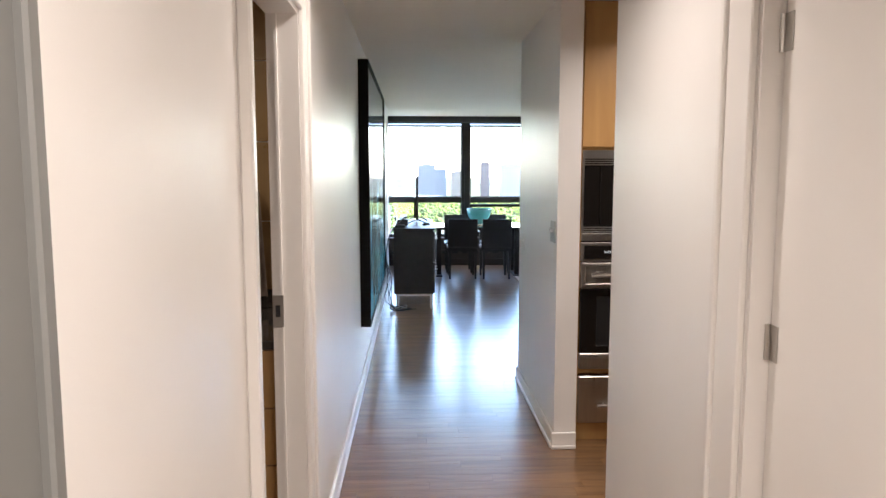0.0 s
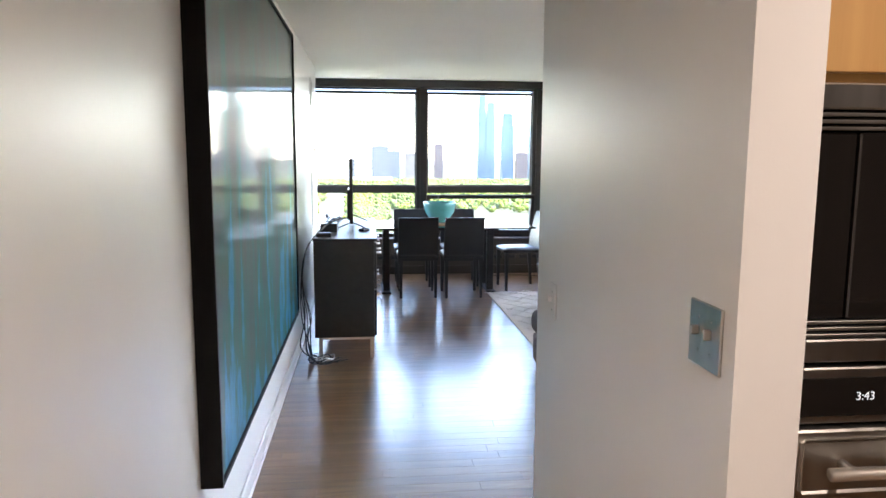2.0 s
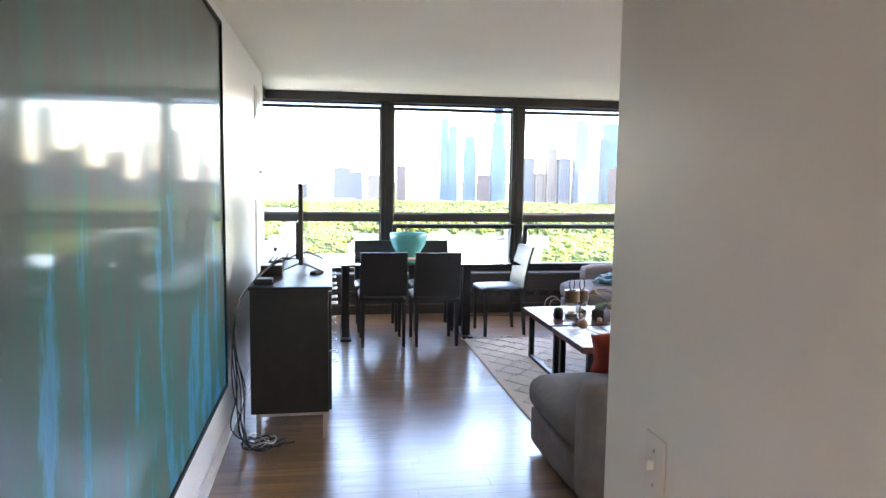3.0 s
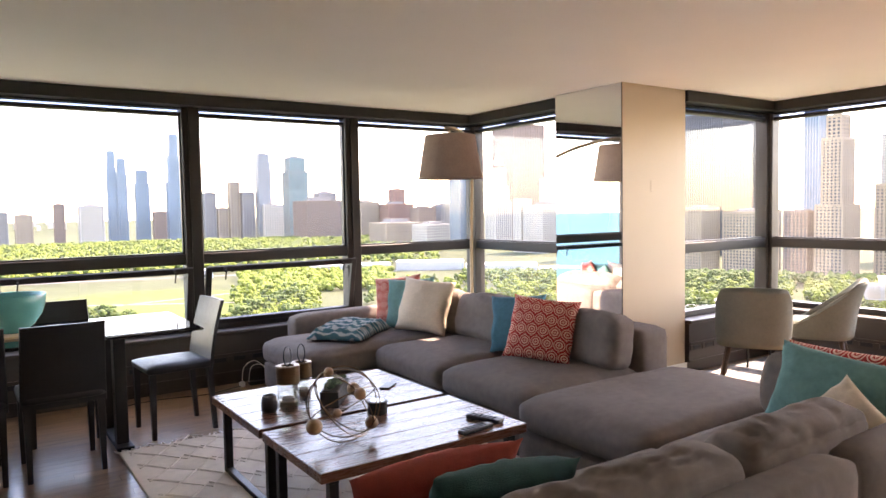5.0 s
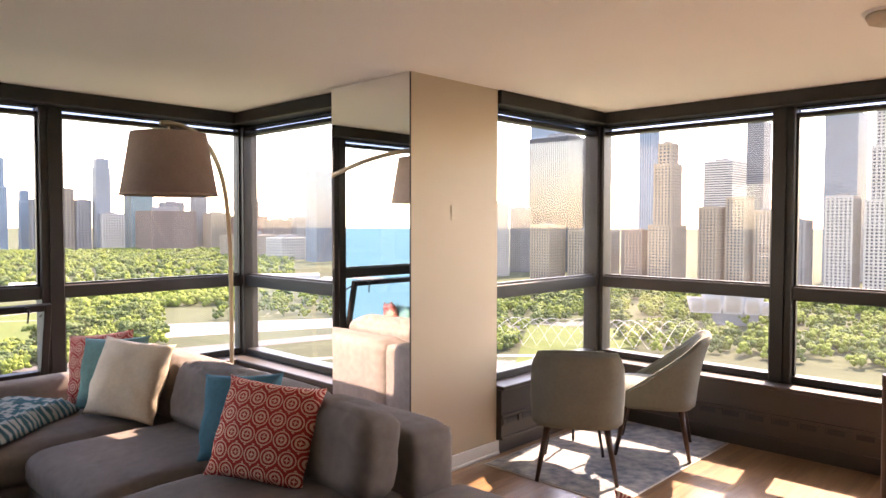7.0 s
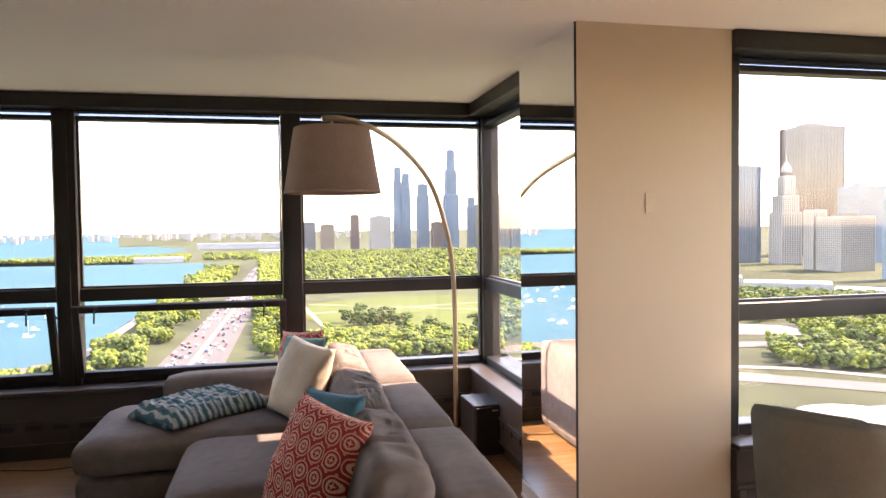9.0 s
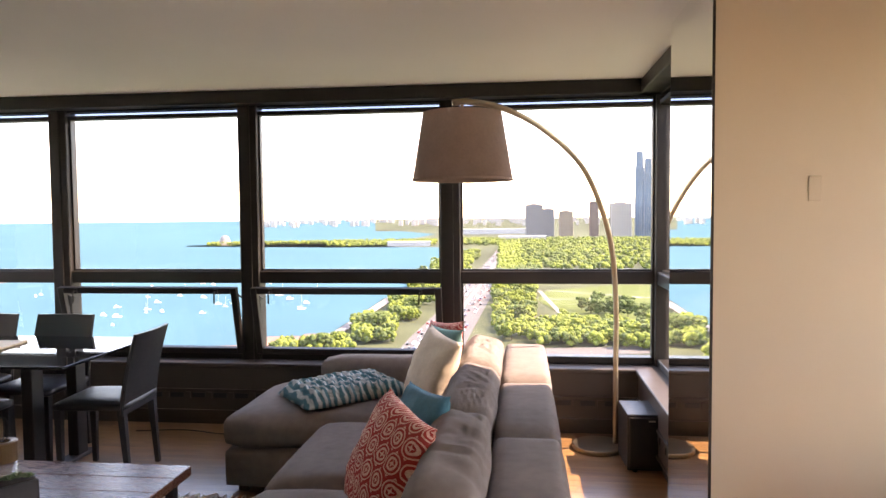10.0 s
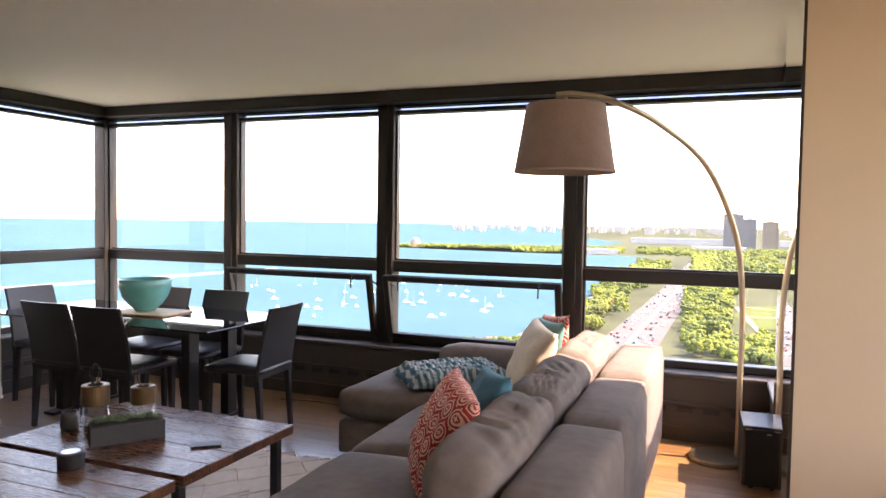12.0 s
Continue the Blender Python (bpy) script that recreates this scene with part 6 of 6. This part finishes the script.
for az0, az1, d, el, colour in ((22.8, 26.2, 2300, 0.85, "brown"), (26.4, 27.3, 2400, 2.0, "grey"), (27.4, 29.0, 2300, 0.7, "tan"), (29.4, 31.7, 2300, 0.5, "red"), (30.2, 31.2, 2400, 1.7, "red"), (28.9, 32.3, 1800, -1.0, "tan"),
                                (32.3, 34.9, 1700, -1.2, "white"), (32.0, 33.6, 2200, 0.2, "brown"), (33.8, 35.4, 2300, 0.4, "grey"), (24.2, 25.6, 2400, 1.5, "grey")):
    tower(az0, az1, d, el, "grid", colour, step=6, bay=6)
# west: the street wall and what rises behind it
tower(35.0, 37.3, 1600, 4.0, "fins", "grey", pane=BGLASS, bay=6)
tower(37.9, 40.0, 1560, 1.8, "grid", "white", ((0.75, 1.0), (1.0, 0.8)), bay=5)
dome = tower(38.5, 39.5, 1580, 3.2, "grid", "white", ((1.0, 1.0),), bay=5)
part("dome", lathe([(10, 185), (10, 190), (8, 196), (4, 202), (1.2, 205), (0.8, 216), (0, 220)], 16), STONE["white"], dome)
tower(38.6, 42.7, 2000, 6.6, "grid", "brown", bay=9, step=4.5)
for az0, az1, d, el, style, colour in ((40.2, 41.6, 1400, 0.7, "grid", "white"), (41.0, 44.6, 1380, 0.2, "grid", "white"), (42.3, 45.4, 1650, 2.3, "bands", "blue"), (45.0, 47.6, 1200, 1.15, "bands", "blue"),
                                       (47.7, 51.5, 1150, 1.7, "grid", "white"), (51.6, 53.2, 1250, 1.2, "grid", "grey"), (53.2, 56.0, 1000, -0.2, "grid", "tan"), (56.2, 60.3, 1000, -0.6, "grid", "tan"),
                                       (53.0, 58.9, 1350, 6.6, "fins", "black"), (53.2, 56.8, 1500, 8.6, "grid", "blue"), (61.7, 63.2, 1250, 7.2, "fins", "blue"), (66.4, 69.6, 1250, 4.6, "bands", "white"),
                                       (69.4, 71.2, 1400, 7.4, "bands", "grey"), (71.2, 73.2, 1200, 6.6, "bands", "blue")):
    tower(az0, az1, d, el, style, colour, pane=BGLASS if colour == "blue" else None)
tower(62.4, 65.3, 930, 6.1, "grid", "tan", ((0.45, 1.0), (0.86, 0.72), (1.0, 0.5)))
for az0, az1, el, colour in ((66.2, 68.0, 1.2, "tan"), (68.1, 70.0, 1.9, "tan"), (70.1, 71.9, 0.9, "tan"), (72.0, 74.0, 0.2, "grey"), (74.7, 77.0, 1.9, "white"), (80.2, 82.2, 1.8, "tan"), (82.4, 85.5, 2.4, "brown"), (60.4, 63.0, -0.6, "brown")):
    tower(az0, az1, 950, el, "grid", colour)
tower(77.1, 80.1, 940, 7.9, "grid", "white", ((0.52, 1.0), (0.8, 0.78), (1.0, 0.6)))
tower(74.5, 77.4, 1200, 7.6, "bands", "grey", pane=BGLASS)
tower(79.5, 82.0, 1250, 7.6, "grid", "grey")
tower(83.0, 88.0, 1200, 8.0, "bands", "blue", pane=BGLASS)

# low museums and halls
for az0, az1, d, h, label in ((-1.9, 1.9, 2180, 17, "classical white museum with a long colonnade"), (-11.0, -7.5, 1880, 13, "low white aquarium on the peninsula"), (-6.5, 0.5, 2950, 22, "long low white stadium"),
                              (23.5, 30.0, 980, 12, "low pale museum roof"), (30.5, 36.0, 1000, 13, "low pale museum wing"), (36.2, 42.0, 960, 10, "low museum hall with a white roof"), (42.2, 46.0, 900, 9, "low white pavilion roof"),
                              (14.2, 16.0, 985, 11, "small stone band shell beside the lawn")):
    a, b = polar(az0, d), polar(az1, d)
    c, w = (a + b) / 2, (b - a).length
    t = thing("low_hall", c.x, c.y, GZ, -(az0 + az1) / 2, label, "building")
    mesh_part("body", boxes([(-w / 2, w / 2, 0, 40, 0, h * 0.8)]), HALLW, t)
    mesh_part("roof", boxes([(-w / 2 - 1, w / 2 + 1, -1, 41, h * 0.8, h)]), HALLW, t)
    mesh_part("piers", boxes([(-w / 2 + i * w / 24 - 0.6, -w / 2 + i * w / 24 + 0.6, -0.9, 0, 0, h * 0.8) for i in range(25)]), HALLW, t, kind="stuff")
t = thing("domed_observatory", *polar(-23.8, 2110), 0, "small domed stone observatory at the tip of the peninsula", "building")
part("drum", lathe([(24, 0), (24, 9), (16, 9), (16, 16), (0, 16)], 20), STONE["tan"], t)
part("dome", lathe([(14, 16), (13, 22), (9, 28), (0, 31)], 20), STONE["grey"], t)
# hazy far shore
far = [(polar(rng2.uniform(-21, 6), rng2.uniform(4000, 4800)), rng2.uniform(12, 38)) for i in range(170)]
o = mesh_part("far_shore_buildings", boxes([(p.x, p.x + 8 + 0.6 * h, p.y, p.y + 20, GZ, GZ + 36 + 0.7 * h) for p, h in far]), STONE["white"])
tagged(o, "pale far shore with tiny towers on the horizon", "buildings", kind="stuff")

# harbour houses
for az, r, w in ((-24, 446, 22), (-21.5, 458, 16), (-19.3, 468, 30), (-17.3, 474, 12)):
    p = polar(az, r)
    t = thing("harbour_house", p.x, p.y, GZ + 1.0, 12, "low harbour house with a brown roof on the quay", "building", "harbour houses")
    mesh_part("wall", boxes([(-w / 2, w / 2, -6, 6, 0, 3.5)]), STONE["tan"], t)
    bm = bmesh.new()
    vs = [bm.verts.new(v) for v in ((-w / 2 - 1, -7, 3.5), (w / 2 + 1, -7, 3.5), (w / 2 + 1, 7, 3.5), (-w / 2 - 1, 7, 3.5), (-w / 2 + 3, 0, 6.2), (w / 2 - 3, 0, 6.2))]
    for q in ((0, 1, 5, 4), (2, 3, 4, 5), (1, 2, 5), (3, 0, 4), (0, 3, 2, 1)):
        bm.faces.new([vs[i] for i in q])
    part("roof", bm, STONE["red"], t)

# open-air stage: curled steel sheets and a trellis of arched pipes
STEEL = mat("brushed_steel_sheet", (0.30, 0.305, 0.31), 0.45, metal=0.4, var=0.15, scale=0.1)
p = polar(68.5, 640)
t = thing("bandshell", p.x, p.y, GZ, -68, "open-air stage of curled silver steel sheets", "building")
mesh_part("stage", boxes([(-22, 22, 0, 16, 0, 14)]), STONE["grey"], t)
for k, (x, w, h, curl) in enumerate(((-26, 12, 24, 6), (-14, 13, 30, 9), (2, 15, 33, 10), (17, 12, 28, 8), (28, 10, 22, 5))):
    bm = bmesh.new()
    prev = None
    for i in range(9):
        s = i / 8
        row = [bm.verts.new((x + u * w * 0.5 * (1 + 0.5 * s), -curl * math.sin(s * 2.4) - 3 + 0.8 * abs(u), 10 + (h - 10) * s)) for u in (-1, -0.5, 0, 0.5, 1)]
        if prev:
            for j in range(4):
                bm.faces.new((prev[j], prev[j + 1], row[j + 1], row[j]))
        prev = row
    bmesh.ops.solidify(bm, geom=bm.faces, thickness=0.4)
    part("steel_sheet", bm, STEEL, t, smooth=True)
TRELLIS = mat("dull_steel_pipe", (0.24, 0.235, 0.225), 0.6, var=0.15, scale=0.2)
p = polar(57, 520)
t = thing("pipe_trellis", p.x, p.y, GZ, -57, "trellis of crossing arched white pipes over the lawn", "trellis")
for k in range(15):
    x0 = -65 + k * 9.3
    for dx in (34, -34):
        part("arched_pipe", tube([(x0 + dx * s, 74 * (s - 0.5), 2 + 14 * math.sin(math.pi * s)) for s in [i / 12 for i in range(13)]], 0.15, 5), TRELLIS, t)

# -- boats --
SAIL = mat("mast_alloy", (0.7, 0.7, 0.72), 0.4, metal=0.5)
bm = bmesh.new()
for sgn in (0,):
    ring = [(-4, 0), (-3.2, 1.2), (1.5, 1.5), (4.6, 0), (1.5, -1.5), (-3.2, -1.2)]
    lo = [bm.verts.new((x * 0.85, y * 0.7, 0)) for x, y in ring]
    hi = [bm.verts.new((x, y, 1.3)) for x, y in ring]
    bm.faces.new(hi), bm.faces.new(lo[::-1])
    [bm.faces.new((lo[i], lo[(i + 1) % 6], hi[(i + 1) % 6], hi[i])) for i in range(6)]
HULL = bpy.data.meshes.new("hull")
bm.to_mesh(HULL), bm.free()
HULL.materials.append(BOATW)
CABIN = boxes([(-2.6, 1.2, -0.9, 0.9, 1.3, 2.5), (-1.8, 0.4, -0.8, 0.8, 2.5, 3.3)])
CABIN.materials.append(BOATW)
MAST = boxes([(0.35, 0.55, -0.1, 0.1, 1.3, 13.5), (-3.6, 0.5, -0.16, 0.16, 2.6, 3.0)])
MAST.materials.append(SAIL)
for i in range(44):
    az, r = rng.uniform(-37, -9), rng.uniform(600, 960)
    if az > -15 + (700 - r) * 0.02 or r < 560:
        az -= 10
    p = polar(az, r)
    sail = rng.random() < 0.3
    t = thing("moored_boat", p.x, p.y, GZ + 0.35, rng.uniform(-40, 40), ("white motor boat moored in the harbour", "white sailing boat with a bare mast, moored")[sail], "boat", "moored boats")
    s = rng.uniform(0.65, 1.15)
    t.scale = (s, s, s)
    for nm, me in (("hull", HULL), ("mast" if sail else "cabin", MAST if sail else CABIN)):
        mesh_part(nm, me, None, t)

# -- cars --
PAINTS = [mat("car_paint_" + n, c, 0.3, var=0.05) for n, c in (("white", (0.75, 0.75, 0.75)), ("black", (0.03, 0.03, 0.035)), ("silver", (0.4, 0.41, 0.42)), ("red", (0.35, 0.04, 0.03)), ("blue", (0.05, 0.09, 0.2)))]
CARG = mat("car_glass", (0.03, 0.035, 0.04), 0.1)
BODIES = []
for m_ in PAINTS:
    me = boxes([(-0.9, 0.9, -2.25, 2.25, 0.3, 0.95), (-0.75, 0.75, -1.4, 0.8, 0.951, 1.45)])
    me.materials.append(m_)
    BODIES.append(me)
GLZ = boxes([(-0.78, 0.78, -1.1, 0.5, 1.0, 1.36), (-0.65, 0.65, -1.44, 0.84, 1.0, 1.34)])
GLZ.materials.append(CARG)
WHL = boxes([(-0.92, 0.92, -1.7, -1.1, 0.0, 0.62), (-0.92, 0.92, 1.1, 1.7, 0.0, 0.62)])
WHL.materials.append(STONE["black"])
for i in range(290):
    y = 430 + 1250 * rng.random() ** 1.5
    lane = rng.choice((3, 6.5, 10, 13.5, 24, 27.5, 31, 34.5))
    x = -74 + lane + (10 if y > 480 else 0) * min(1, (y - 480) / 420) + max(0, (y - 900) * 0.008)
    k = rng.choice((0, 0, 1, 1, 2, 2, 3, 4))
    t = thing("car", x, y, GZ + 0.31, -1.4 if y < 900 else -1.2, "small %s car on the lakeside road" % ("white", "black", "silver", "red", "blue")[k], "car", "cars on the road")
    for nm, me in (("body", BODIES[k]), ("glazing", GLZ), ("wheels", WHL)):
        mesh_part(nm, me, None, t)

# ---- floor strips ----
rp = random.Random(17)
PLANK, PW = {}, 0.083
rest = []
y = 0.0
row = 0
for row in range(int((12.5 + 1.2) / PW) + 1):
    y0 = -1.2 + row * PW
    x = -2.6 - rp.uniform(0, 1.0)
    while x < 7.95:
        L = rp.choice((0.75, 0.9, 1.05, 1.2))
        a, b_ = max(x, -2.6 if y0 < 10.93 else -0.36), min(x + L, 7.78 if y0 < 10.2 else 5.75)
        x += L
        if b_ - a < 0.05:
            continue
        if -0.2 < a and b_ < 2.9 and 4.3 < y0 < 10.9 and len(PLANK) >= 0:
            key = round(b_ - a, 3)
            if key not in PLANK:
                bm = box(0.0003, key - 0.0003, 0.0003, PW - 0.0003, -0.02, 0.0, 0.0005)
                me = bpy.data.meshes.new("plank")
                bm.to_mesh(me), bm.free()
                me.materials.append(FLOORW)
                PLANK[key] = me
            o = new("plank", PLANK[key])
            o.parent = floor
            o.location = (a, y0, 0)
        else:
            rest.append((a + 0.0004, b_ - 0.0004, y0 + 0.0004, y0 + PW - 0.0004, -0.02, 0.0))
ob = mesh_part("plank_rest", boxes(rest), FLOORR, floor, kind="stuff")
